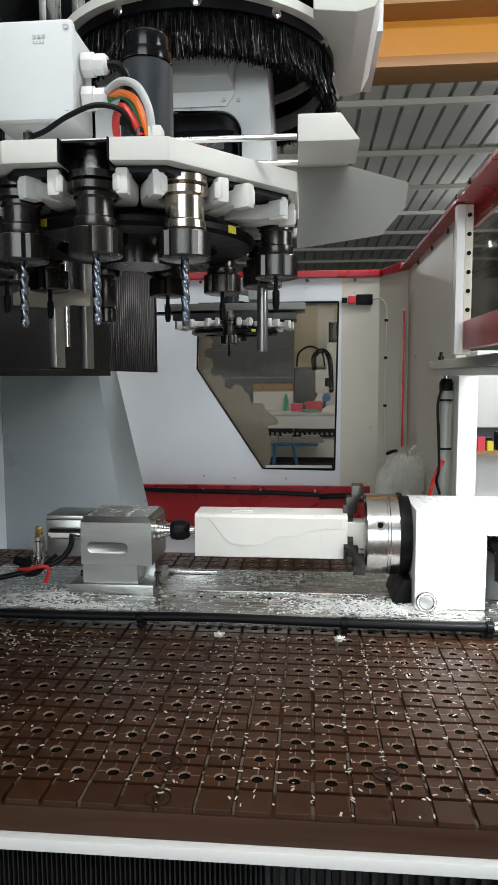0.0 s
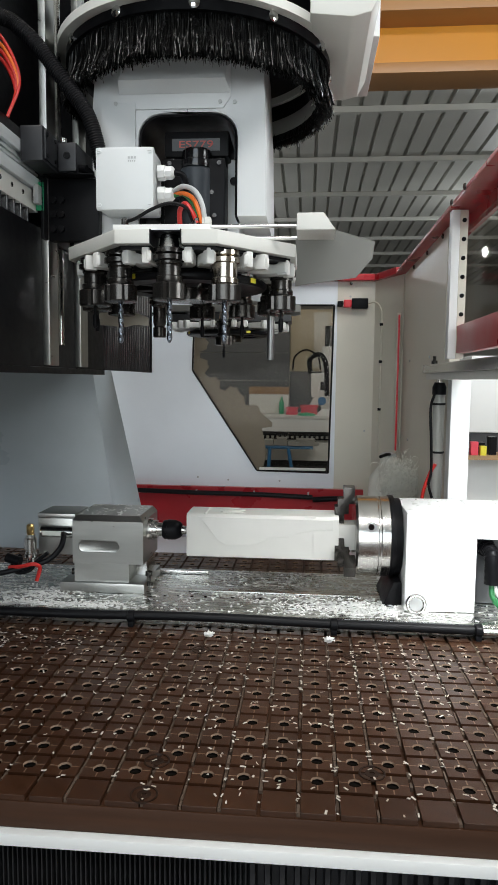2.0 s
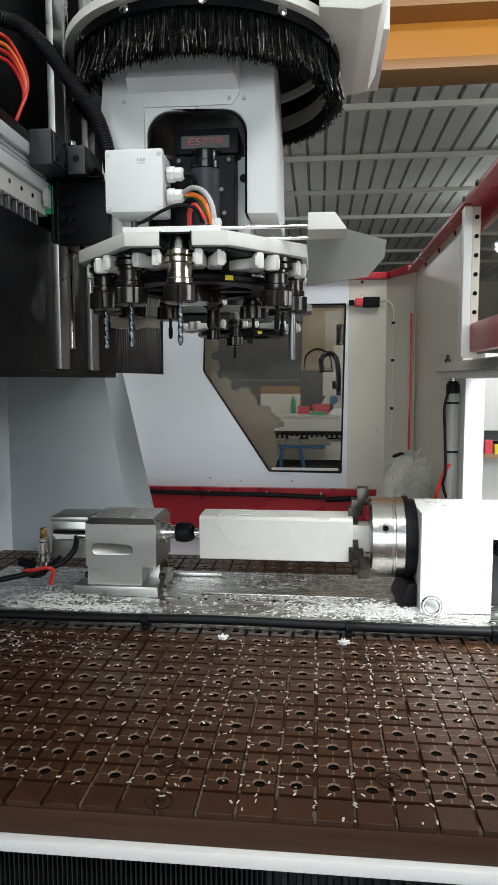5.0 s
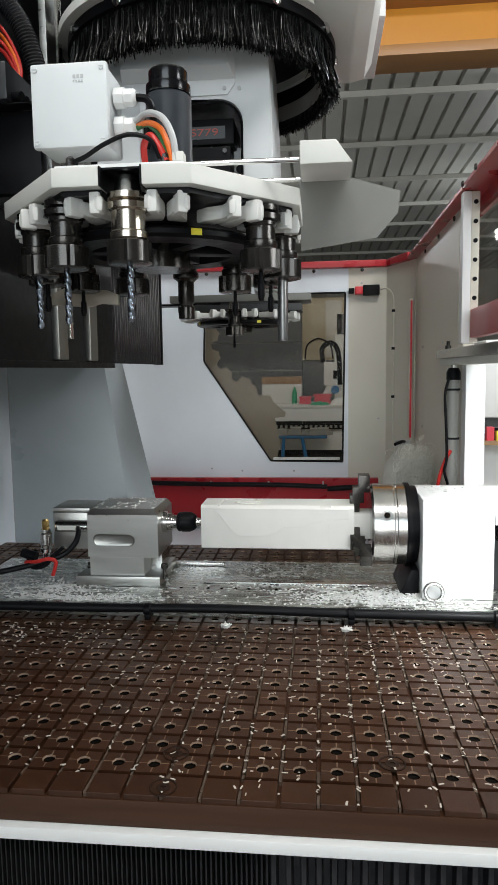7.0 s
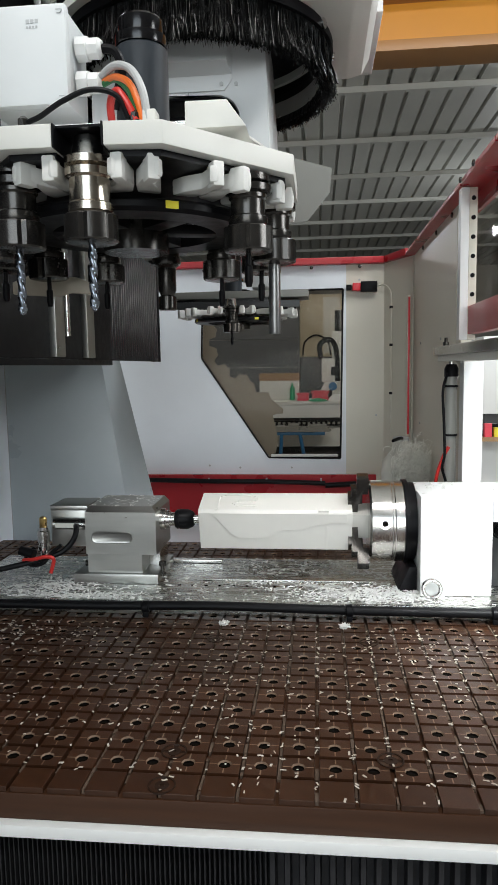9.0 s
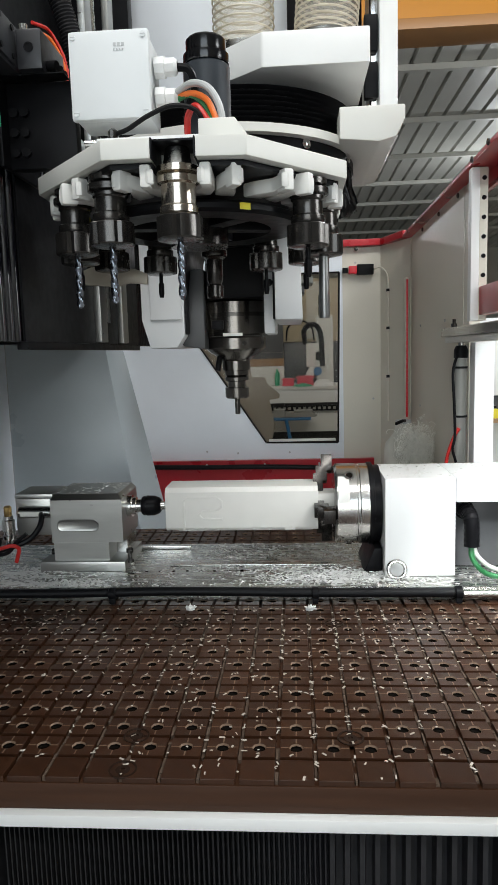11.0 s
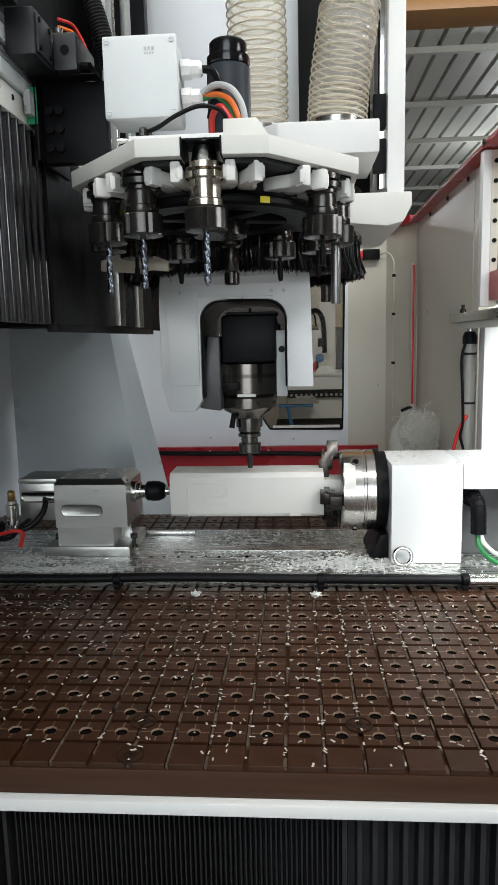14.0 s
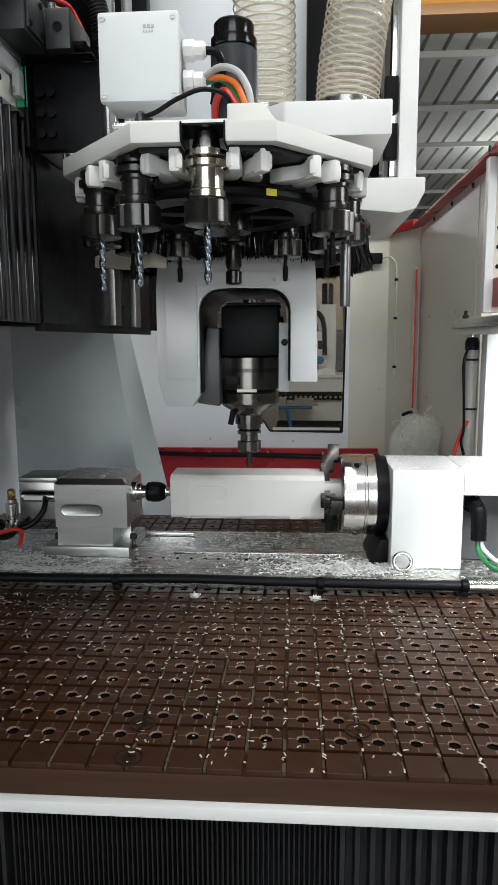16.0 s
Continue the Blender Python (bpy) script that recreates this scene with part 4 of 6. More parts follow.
def headstock():
    t = thing("rotary_headstock", (0.52, 0.75, 0.03), "white rotary headstock with a steel three-jaw chuck", "headstock")
    MOVERS.append(t)
    wpart("housing", bx(0.449, 0.602, 0.618, 0.81, 0.0305, 0.2515, 0.004), M_WHITE, t)
    wpart("housing_end", bx(0.6022, 0.80, 0.6185, 0.81, 0.196, 0.2512, 0.003), M_WHITE, t)
    # set-back part of the white housing, darkened to paint the recess's shade
    wpart("housing_rear", bx(0.6022, 0.80, 0.69, 0.81, 0.0305, 0.1955, 0.003), M_JAGGED, t, "housing block behind the cable plug, coloured dark for recess shade")
    wpart("flange", lathe(B(), [(0.097, 0), (0.097, 0.010), (0.090, 0.011), (0.090, 0.026)], pose(0.4215, AX_Y, AX_Z, 0, 90), 48), M_BLACK, t, "black chuck back plate")
    wpart("bracket", prism(B(), [(0.405, 0.0305), (0.447, 0.0305), (0.447, 0.085), (0.430, 0.085)], "y", 0.65, 0.80, 0.002), M_BLACK, t)
    cn = wpart("cable_gland", lathe(B(), [(0.022, 0), (0.022, 0.02), (0.018, 0.02), (0.018, 0.03)], pose(0.632, 0.69, 0.168, 90), 20), M_BLACK, t)
    wpart("plug", tube(B(), [(0.632, 0.665, 0.168), (0.634, 0.635, 0.166), (0.636, 0.622, 0.150), (0.637, 0.62, 0.098)], 0.0175, 14, 0.0015), M_BLACK, cn)
    wpart("green_cable", tube(B(), [(0.636, 0.62, 0.10), (0.638, 0.61, 0.07), (0.66, 0.57, 0.05), (0.72, 0.56, 0.045), (0.9, 0.55, 0.04)], 0.006), M_GREEN, cn)
    wpart("white_cable", tube(B(), [(0.641, 0.62, 0.10), (0.65, 0.61, 0.075), (0.68, 0.57, 0.06), (0.78, 0.56, 0.05), (0.9, 0.55, 0.05)], 0.005), M_OFFWHITE, cn)
    chips(t, "housing_chips", 90, 0.455, 0.79, 0.63, 0.80, 0.2519, 12)
    # chuck, turning about its axis
    base = t.location
    bm = B()
    lathe(bm, [(0.088, -0.078), (0.094, -0.073), (0.094, -0.028), (0.0925, -0.026), (0.0925, -0.022), (0.094, -0.020), (0.094, -0.001)], pose(0, 0, 0, 0, 90), 64)
    chuck = new("chuck", mesh_of(bm, "chuck", M_STEEL))
    chuck.parent = t
    tagged(chuck, "bright steel chuck body")
    chuck.matrix_basis = Matrix.Translation(Vector((0.421, AX_Y, AX_Z)) - base)
    jaw = B()
    prism(jaw, [(-0.125, 0.022), (-0.102, 0.022), (-0.102, 0.045), (-0.092, 0.045), (-0.092, 0.066), (-0.079, 0.066), (-0.079, 0.100), (-0.105, 0.100), (-0.105, 0.076), (-0.118, 0.076), (-0.118, 0.060), (-0.125, 0.060)], "y", -0.012, 0.012, 0.0008)
    bmesh.ops.scale(jaw, verts=jaw.verts[:], vec=(1, 1.25, 1.18))
    jme = mesh_of(jaw, "jaw", M_DKSTEEL)
    sock = mesh_of(lathe(B(), [(0.0125, 0), (0.0125, 0.0015), (0.0085, 0.0015), (0.0085, -0.003)], None, 20), "socket", M_CHROME)
    # flat black disc that paints the shade inside each key socket
    bore = mesh_of(lathe(B(), [(0.007, 0.0016), (0.007, 0.0022)], None, 8), "socket_bore_shade", M_BORE)
    for k in range(3):
        share("jaw", jme, chuck, pose(0, 0, 0, 3 + 120 * k))
        share("key_socket", sock, chuck, pose(0, 0, 0, 66 + 120 * k) @ pose(-0.045, 0, 0.0937))
        share("key_bore_shade", bore, chuck, pose(0, 0, 0, 66 + 120 * k) @ pose(-0.045, 0, 0.0937))
    # paper label with an arrow, stuck on the chuck's rim
    tape = B()
    rows = [[tape.verts.new((x, 0.0945 * math.cos(radians(a)), 0.0945 * math.sin(radians(a)))) for a in range(108, 149, 5)] for x in (-0.071, -0.046)]
    for i in range(8):
        tape.faces.new([rows[0][i], rows[0][i + 1], rows[1][i + 1], rows[1][i]])
    share("paper_label", mesh_of(tape, "paper_label", M_OFFWHITE), chuck, pose(0, 0, 0, -70))
    return t, chuck


HEAD_STOCK, CHUCK = headstock()


def eye_bolt():
    t = thing("eye_bolt", (0.472, 0.597, 0.03), "steel lifting eye bolt leaning on the headstock", "eye bolt")
    MOVERS.append(t)
    bm = B()
    R, r = 0.0185, 0.0045
    m = pose(0.472, 0.600, 0.052, 78)
    rings = []
    for i in range(28):
        a = 2 * math.pi * i / 28
        rings.append([bm.verts.new(m @ Vector(((R + r * math.cos(b)) * math.cos(a), (R + r * math.cos(b)) * math.sin(a), r * math.sin(b)))) for b in [2 * math.pi * k / 10 for k in range(10)]])
    for i in range(28):
        for k in range(10):
            bm.faces.new([rings[i][k], rings[(i + 1) % 28][k], rings[(i + 1) % 28][(k + 1) % 10], rings[i][(k + 1) % 10]])
    wpart("ring", bm, M_STEEL, t)
    wpart("collar", lathe(B(), [(0.011, 0.0302), (0.011, 0.034), (0.007, 0.036)], pose(0.472, 0.597, 0), 16), M_STEEL, t)


eye_bolt()


def workpiece():
    """White resin block between chuck and centre; its own space is the turning axis."""
    t = thing("workpiece", (0.127, AX_Y, AX_Z), "white resin block with shallow milled grooves", "workpiece")
    x0, x1, h, d = -0.178, 0.178, 0.0505, 0.0505
    bm = prism(B(), [(-d, -h), (d - 0.004, -h), (d, -h + 0.004), (d, h - 0.01), (d - 0.010, h), (-d + 0.006, h), (-d, h - 0.006)], "x", x0, x1, 0.0008)
    body = part("block", bm, M_WORK, None)
    body.parent = t
    part("tenon", prism(B(), [(-0.03, -0.03), (0.03, -0.03), (0.03, 0.03), (-0.03, 0.03)], "x", x1, x1 + 0.06, 0.001), M_WORK, None).parent = t

    # raised fillets of the milled step, front and rear faces
    front = [(-0.15, 0.0435), (-0.135, 0.03), (-0.105, -0.01), (-0.085, -0.022), (-0.03, -0.022), (0.0, -0.012), (0.015, 0.0), (0.06, 0.0), (0.09, 0.012), (0.13, 0.02)]
    part("step", prism(B(), front + [(0.166, 0.02), (0.166, 0.0435), (-0.15, 0.0445)], "y", -d - 0.0016, -d + 0.001, 0.0006), M_WORK, None, smooth=0).parent = t
    ridge = [(-0.135, -0.047), (-0.135, 0.020), (-0.125, 0.028), (-0.058, 0.028), (-0.046, 0.020), (-0.046, 0.004), (-0.056, -0.004), (-0.09, -0.004), (-0.100, -0.013), (-0.09, -0.023), (-0.045, -0.023)]
    for (ax, ay), (cx, cy) in zip(ridge, ridge[1:]):
        ln = math.hypot(cx - ax, cy - ay)
        ob = share("groove_edge", mesh_of(bx(-0.0012, ln + 0.0012, -0.0024, 0.0024, -0.001, 0.0016, 0.0008), "groove_edge", M_WORK), t, pose(ax, ay, h, 0, 0, math.degrees(math.atan2(cy - ay, cx - ax))))
    part("notch", bx(0.118, 0.122, -d - 0.0012, -d + 0.004, -0.0505, 0.01), M_WORK, None).parent = t
    part("notch", bx(0.10, 0.125, -0.0500, -0.043, h - 0.004, h + 0.0012), M_WORK, None).parent = t
    return t


WORK = workpiece()
chips(None, "plate_chips", 3000, -0.60, 0.79, 0.556, 0.89, 0.0307, 21, 0.0040,
      clumps=((0.2, 0.75, 0.12, 0.08, 0.25), (-0.40, 0.63, 0.07, 0.04, 0.30), (-0.28, 0.575, 0.08, 0.012, 0.2), (0.36, 0.615, 0.10, 0.03, 0.36)))
PLATE_CHIPS = bpy.data.objects["plate_chips"]
chips(None, "table_chips", 1150, -0.72, 0.78, -0.07, 0.51, 0.0002, 22, 0.0027, edges=0.45,
      clumps=((0.42, 0.38, 0.12, 0.08, 0.14), (-0.42, 0.44, 0.12, 0.05, 0.22), (0.2, 0.2, 0.2, 0.2, 0.2)), material=M_TABLECHIP)
TABLE_CHIPS = bpy.data.objects["table_chips"]
tagged(PLATE_CHIPS, category="chips"), tagged(TABLE_CHIPS, category="chips")


def chip_rosette(x, y, seed):
    t = thing("chip_cluster", (x, y, 0), "small frayed clump of white chips on the table", "chip clump", "chip clumps")
    MOVERS.append(t)
    rnd = random.Random(seed)
    bm = B()
    for k in range(18):
        a = 2 * math.pi * k / 18 + rnd.uniform(-0.1, 0.1)
        r = rnd.uniform(0.009, 0.013)
        rod(bm, (x, y, 0.003), (x + r * math.cos(a), y + r * math.sin(a), 0.004 + rnd.uniform(-0.002, 0.006)), 0.0016, 5)
    lathe(bm, [(0.007, 0.0005), (0.007, 0.007), (0.004, 0.009)], pose(x, y, 0), 10)
    wpart("tuft", bm, M_CHIP, t)


chip_rosette(0.28, 0.497, 2)
chip_rosette(0.03, 0.50, 1)


# ---------------------------------------------------------------- milling head on the gantry (built at its height and place at the start)
HX, HY = 0.008, 0.49


PIVOT = Vector((HX, HY - 0.01, 0.845))     # axis on which the spindle swings


def milling_head():
    t = thing("milling_unit", (HX, HY, 1.0), "light grey fork milling head under a black brush ring", "milling unit")
    y0, y1 = 0.35, 0.63
    # fork: a plate with an arched opening
    arch = [(-0.079, 0.80)]
    for k in range(7):
        a = radians(180 - k * 15)
        arch.append((-0.039 + 0.04 * math.cos(a), 0.962 + 0.04 * math.sin(a)))
    for k in range(7):
        a = radians(90 - k * 15)
        arch.append((0.057 + 0.04 * math.cos(a), 0.962 + 0.04 * math.sin(a)))
    arch += [(0.097, 0.824)]
    outer = [(0.150, 0.824), (0.146, 1.0), (0.138, 1.16), (-0.15, 1.16), (-0.163, 1.0), (-0.163, 0.83), (-0.148, 0.776), (-0.088, 0.776), (-0.088, 0.80)]
    # split into strips so the outline stays simple
    bm = B()
    mid = len(arch) // 2
    left = arch[:mid + 1]
    right = arch[mid:]
    topx = 0.009
    prism(bm, [(topx, 1.16), (-0.15, 1.16), (-0.163, 1.0), (-0.163, 0.83), (-0.148, 0.776), (-0.095, 0.776)] + left + [(topx, 1.002)], "y", y0, y1, 0.003)
    prism(bm, [(topx, 1.002)] + right[0:] + [(0.150, 0.824), (0.146, 1.0), (0.138, 1.16), (topx, 1.16)], "y", y0, y1, 0.003)
    wpart("fork", bm, M_HEADGREY, t)
    # black lining of the opening
    bm = B()
    ins = [Vector((0.009 + (x - 0.009) * 0.985, 0.88 + (z - 0.88) * 0.985)) for x, z in arch]
    inn = [Vector((0.009 + (x - 0.009) * 0.955, 0.88 + (z - 0.88) * 0.965)) for x, z in arch]
    loops = [[bm.verts.new((p.x, y, p.y)) for p in line] for line, y in ((ins, y0 + 0.002), (inn, y0 + 0.004), (inn, y1 - 0.002), (ins, y1 - 0.002))]
    for la, lb in zip(loops, loops[1:] + loops[:1]):
        for i in range(len(arch) - 1):
            bm.faces.new([la[i], la[i + 1], lb[i + 1], lb[i]])
    wpart("opening_lining", bm, M_BLACK, t, "black lining of the fork opening")
    # bevelled front cover with screws
    bm = prism(B(), [(-0.128, 1.008), (0.072, 1.008), (0.085, 1.026), (0.085, 1.13), (-0.135, 1.13), (-0.135, 1.028)], "y", 0.3465, 0.3495, 0.001)
    cover = wpart("front_cover", bm, M_HEADGREY, t)
    bm = B()
    lo = [(-0.112, 0.346, 1.033), (0.085, 0.346, 1.033), (0.085, 0.346, 1.125), (-0.112, 0.346, 1.125)]
    hi = [(-0.102, 0.316, 1.04), (0.075, 0.316, 1.04), (0.06, 0.330, 1.125), (-0.087, 0.330, 1.125)]
    mid_ = [(-0.106, 0.316, 1.045), (0.079, 0.316, 1.045), (0.068, 0.32, 1.083), (-0.095, 0.32, 1.083)]
    V = [bm.verts.new(p) for p in lo] + [bm.verts.new(p) for p in mid_] + [bm.verts.new((0.062, 0.333, 1.125)), bm.verts.new((-0.089, 0.333, 1.125))]
    for q in ((0, 1, 5, 4), (4, 5, 6, 7), (7, 6, 8, 9), (1, 2, 8, 6, 5), (3, 0, 4, 7, 9), (2, 3, 9, 8), (3, 2, 1, 0)):
        bm.faces.new([V[i] for i in q])
    wpart("cover_bulge", bm, M_HEADGREY, cover, smooth=0)
    for x in (-0.118, 0.067, 0.092):
        wpart("screw", lathe(B(), [(0.0035, 0), (0.0035, 0.003)], pose(x, 0.347 if x < 0.08 else 0.35, 1.018, 90), 10), M_GREYCABLE, cover)
    wpart("fork_panel", bx(-0.145, -0.083, 0.345, 0.3495, 0.83, 1.02, 0.002), M_HEADGREY, t)
    # trunnions
    wpart("trunnion", prism(B(), [(-0.098, 0.79), (-0.088, 0.778), (-0.045, 0.772), (-0.045, 0.93), (-0.07, 0.93), (-0.0785, 0.86), (-0.098, 0.835)], "y", 0.39, 0.59, 0.004), M_JAGGED, t)
    wpart("trunnion_ring", lathe(B(), [(0.062, 0), (0.062, 0.010), (0.05, 0.012)], pose(-0.056, 0.47, 0.845, 0, 90), 32), M_STEEL, t)
    wpart("trunnion_plate", bx(0.073, 0.096, 0.41, 0.57, 0.80, 0.94, 0.004), M_HEADGREY, t)
    # spindle, swinging about the trunnions: built pointing down, round its pivot
    sp = new("spindle_motor", mesh_of(bx(-0.050, 0.066, -0.08, 0.08, 0.028, 0.128, 0.008), "spindle_motor", M_BLACK))
    sp.parent = t
    sp.location = PIVOT - t.location
    tagged(sp, "black spindle motor")

    def spart(name, bm, material, label="", smooth=35):
        return part(name, bm, material, sp, label, smooth)
    spart("motor_end", bx(-0.040, 0.068, -0.076, 0.078, 0.1282, 0.134, 0.002), M_BLACK)
    for x, y in ((-0.03, 0.07), (0.058, 0.07), (0.045, 0.02), (0.05, -0.02), (-0.03, -0.05)):
        spart("motor_screw", lathe(B(), [(0.004, 0.134), (0.004, 0.137)], pose(x, y, 0), 10), M_DKSTEEL)
    spart("display_unit", bx(-0.044, 0.072, 0.088, 0.132, 0.02, 0.112, 0.004), M_BLACK)
    for x in (-0.03, 0.0, 0.03, 0.055):
        spart("stud", lathe(B(), [(0.004, 0), (0.004, 0.009)], pose(x, 0.0795, 0.10, -90), 10), M_STEEL)
    spart("display_bar", bx(-0.030, 0.056, 0.098, 0.119, 0.1122, 0.1128), M_JAGGED)
    tx = bpy.data.curves.new("display_text", "FONT")
    tx.body, tx.size, tx.extrude, tx.align_x, tx.align_y = "ES779", 0.020, 0.0003, "CENTER", "CENTER"
    tob = new("display_text", tx)
    tx.materials.append(M_LABELRED)
    tob.parent = sp
    tob.matrix_basis = Matrix.Translation((0.013, 0.1085, 0.1134)) @ Matrix.Diagonal((1.3, 0.85, 1, 1))
    spart("spindle_barrel", lathe(B(), [(0.058, -0.046), (0.0625, -0.042), (0.0625, 0.024), (0.058, 0.027)], pose(0, 0, 0), 40), M_GUNMETAL)
    spart("barrel_band", lathe(B(), [(0.0632, -0.006), (0.0632, 0.002), (0.0628, 0.002)], pose(0, 0, 0), 40, False), M_DKSTEEL)
    spart("port_block", bx(-0.042, -0.018, -0.069, -0.06, -0.032, -0.014, 0.002), M_BLACK)
    spart("spindle_flange", lathe(B(), [(0.032, -0.098), (0.036, -0.092), (0.056, -0.080), (0.064, -0.072), (0.064, -0.050), (0.060, -0.047)], pose(0, 0, 0), 12), M_GUNMETAL, "dark steel spindle flange")
    for k in range(8):
        spart("flange_bolt", lathe(B(), [(0.0045, 0), (0.0045, 0.003)], pose(0, 0, 0, 0, 0, 22 + 45 * k) @ pose(0.0615, 0, -0.061, 0, 90), 10), M_DKSTEEL)
    spart("flange_label", bx(-0.020, 0.020, -0.0645, -0.0632, -0.046, -0.040), M_OFFWHITE)
    spart("tool_holder", lathe(B(), [(0.023, -0.178), (0.0255, -0.175), (0.0255, -0.156), (0.019, -0.154), (0.019, -0.142), (0.0255, -0.140), (0.0255, -0.133), (0.021, -0.131), (0.0255, -0.128), (0.0255, -0.119), (0.030, -0.118), (0.030, -0.098)], pose(0, 0, 0), 28), M_GUNMETAL)
    spart("cutter", lathe(B(), [(0.0055, -0.213), (0.0058, -0.178)], pose(0, 0, 0), 14), M_DKSTEEL)
    spart("sensor", rod(B(), (-0.038, -0.025, -0.118), (-0.032, -0.018, -0.085), 0.006), M_BLACK)
    wpart("side_screw", lathe(B(), [(0.007, 0), (0.007, 0.006)], pose(0.085, 0.409, 0.90, 90), 12), M_BLACK, t)
    # hood plate with the brush ring
    R = 0.245
    hood = B()
    lathe(hood, [(R + 0.022, 1.135), (R + 0.022, 1.15), (R - 0.02, 1.15), (R - 0.02, 1.135), (R + 0.022, 1.135)], pose(HX, HY, 0), 72, False)
    ring = wpart("hood_ring", hood, M_OFFWHITE, t, "white hood flange")
    prof = []
    for k in range(9):
        prof += [(0.232, 1.1515 + 0.0088 * k), (0.222, 1.1555 + 0.0088 * k)]
    wpart("hood_bellows", lathe(B(), prof, pose(HX + 0.02, HY, 0), 64), M_RUBBER, t, "black ribbed hood bellows")
    bm = prism(B(), [(0.22, 1.135), (0.290, 1.128), (0.320, 1.135), (0.336, 1.165), (0.336, 1.190), (0.22, 1.190)], "y", 0.30, 0.64, 0.004)
    wpart("hood_side", bm, M_OFFWHITE, t)
    clamp = wpart("brush_clamp", lathe(B(), [(R + 0.006, 1.118), (R + 0.006, 1.1345), (R - 0.012, 1.1345), (R - 0.012, 1.118), (R + 0.006, 1.118)], pose(HX, HY, 0), 72, False), M_BLACK, t)
    nut = mesh_of(lathe(B(), [(0.009, 0), (0.009, 0.004), (0.005, 0.006)], None, 12), "nut", M_CHROME)
    for k in range(12):
        a = radians(-83 + 30 * k)
        share("nut", nut, clamp, Matrix.LocRotScale(((R + 0.006) * math.cos(a), (R + 0.006) * math.sin(a), 0.126), Vector((math.cos(a), math.sin(a), 0)).to_track_quat("Z", "Y"), None))
    # bristles: thin bent strips
    rng = np.random.default_rng(4)
    n = 20000
    verts, faces = [], []
    for i in range(n):
        a = rng.uniform(0, 2 * math.pi)
        r = R - 0.004 + rng.uniform(-0.008, 0.004)
        ln = 0.066 + rng.normal(0, 0.004)
        da, dr, w = rng.normal(0, 0.020), rng.normal(0.002, 0.007), rng.uniform(0.0002, 0.0004) / r
        tw = rng.normal(0, 0.0006)
        b = len(verts)
        for f in (0, 0.5, 1.0):
            aa, rr, z = a + da * f * f, r + dr * f * f, 1.119 - ln * f
            for s in (-1, 1):
                verts.append(((rr + s * tw) * math.cos(aa + s * w), (rr + s * tw) * math.sin(aa + s * w), z - 1.0))
        faces += [(b, b + 1, b + 3, b + 2), (b + 2, b + 3, b + 5, b + 4)]
    me = bpy.data.meshes.new("bristles")
    me.from_pydata(verts, [], faces)
    me.materials.append(M_BRISTLE)
    br = tagged(new("bristles", me), "dense black brush bristles", kind="stuff")
    br.parent = t
    core = wpart("bristle_core", lathe(B(), [(R - 0.012, 1.057), (R - 0.012, 1.117), (R - 0.016, 1.117), (R - 0.016, 1.057), (R - 0.012, 1.057)], pose(HX, HY, 0), 72, False), M_RUBBER, t)
    wpart("inner_band", lathe(B(), [(R - 0.018, 1.07), (R - 0.018, 1.10), (R - 0.02, 1.10), (R - 0.02, 1.07), (R - 0.018, 1.07)], pose(HX, HY, 0), 48, False), M_SHIELD, t)
    # suction hoses with clamps, and the box they enter
    box_ = wpart("suction_box", prism(B(), [(0.0, 0.37), (0.085, 0.30), (0.275, 0.30), (0.275, 0.52), (0.0, 0.52)], "z", 1.262, 1.322, 0.004), M_WHITE, t)
    for pts in ([(0.046, 0.43, 1.322), (0.046, 0.43, 1.46), (0.042, 0.43, 1.62), (0.03, 0.45, 1.9)], [(0.20, 0.40, 1.322), (0.208, 0.40, 1.42), (0.228, 0.41, 1.56), (0.235, 0.44, 1.9)]):
        h = wpart("suction_hose", tube(B(), pts, 0.058, 28, 0.004, 14), M_HOSE, t, "clear ribbed suction hose")
        bm = B()
        lathe(bm, [(0.0605, 0), (0.0605, 0.022)], pose(*pts[0]), 28, False)
        wpart("hose_clamp", bm, M_STEEL, h)
        P = [Vector(p) for p in pts]
        bm = B()
        for k in range(26):
            f = 0.03 + 0.95 * k / 26 * 3
            i = min(2, int(f))
            c = P[i].lerp(P[i + 1], min(1, f - i))
            dr = (P[i + 1] - P[i]).normalized()
            m = Matrix.Translation(c) @ dr.to_track_quat("Z", "Y").to_matrix().to_4x4()
            lathe(bm, [(0.058, -0.0022), (0.0608, 0), (0.058, 0.0022)], m, 24, False)
        tagged(wpart("wire_spiral", bm, M_HOSERIB, h, "stiff spiral of the hose"), kind="stuff")
    # slide plates behind
    wpart("slide_plate", bx(-0.33, 0.13, 0.80, 0.82, 1.14, 2.2, 0.003), M_WALLWHITE, t)
    wpart("side_channel", bx(0.315, 0.352, 0.50, 0.78, 1.1905, 2.2, 0.003), M_WHITE, t)
    wpart("guide_rail", bx(0.300, 0.3145, 0.52, 0.55, 1.24, 2.2, 0.002), M_CHROME, t)
    for z in (1.27, 1.36):
        wpart("guide_block", bx(0.285, 0.312, 0.50, 0.519, z, z + 0.07, 0.003), M_BLACK, t)
    wpart("back_box", bx(0.13, 0.30, 0.70, 0.80, 1.232, 2.2, 0.003), M_BLACK, t)
    return t, sp


M_GUNMETAL = mat("gunmetal", (0.16, 0.15, 0.14), 0.2, 0.95, 60, 0.15, 0.03)
M_BRISTLE = mat("bristle_black", (0.007, 0.007, 0.007), 0.25, 0.0, 60, 0.3, 0.0, spec=0.4)
HEAD, SPINDLE = milling_head()


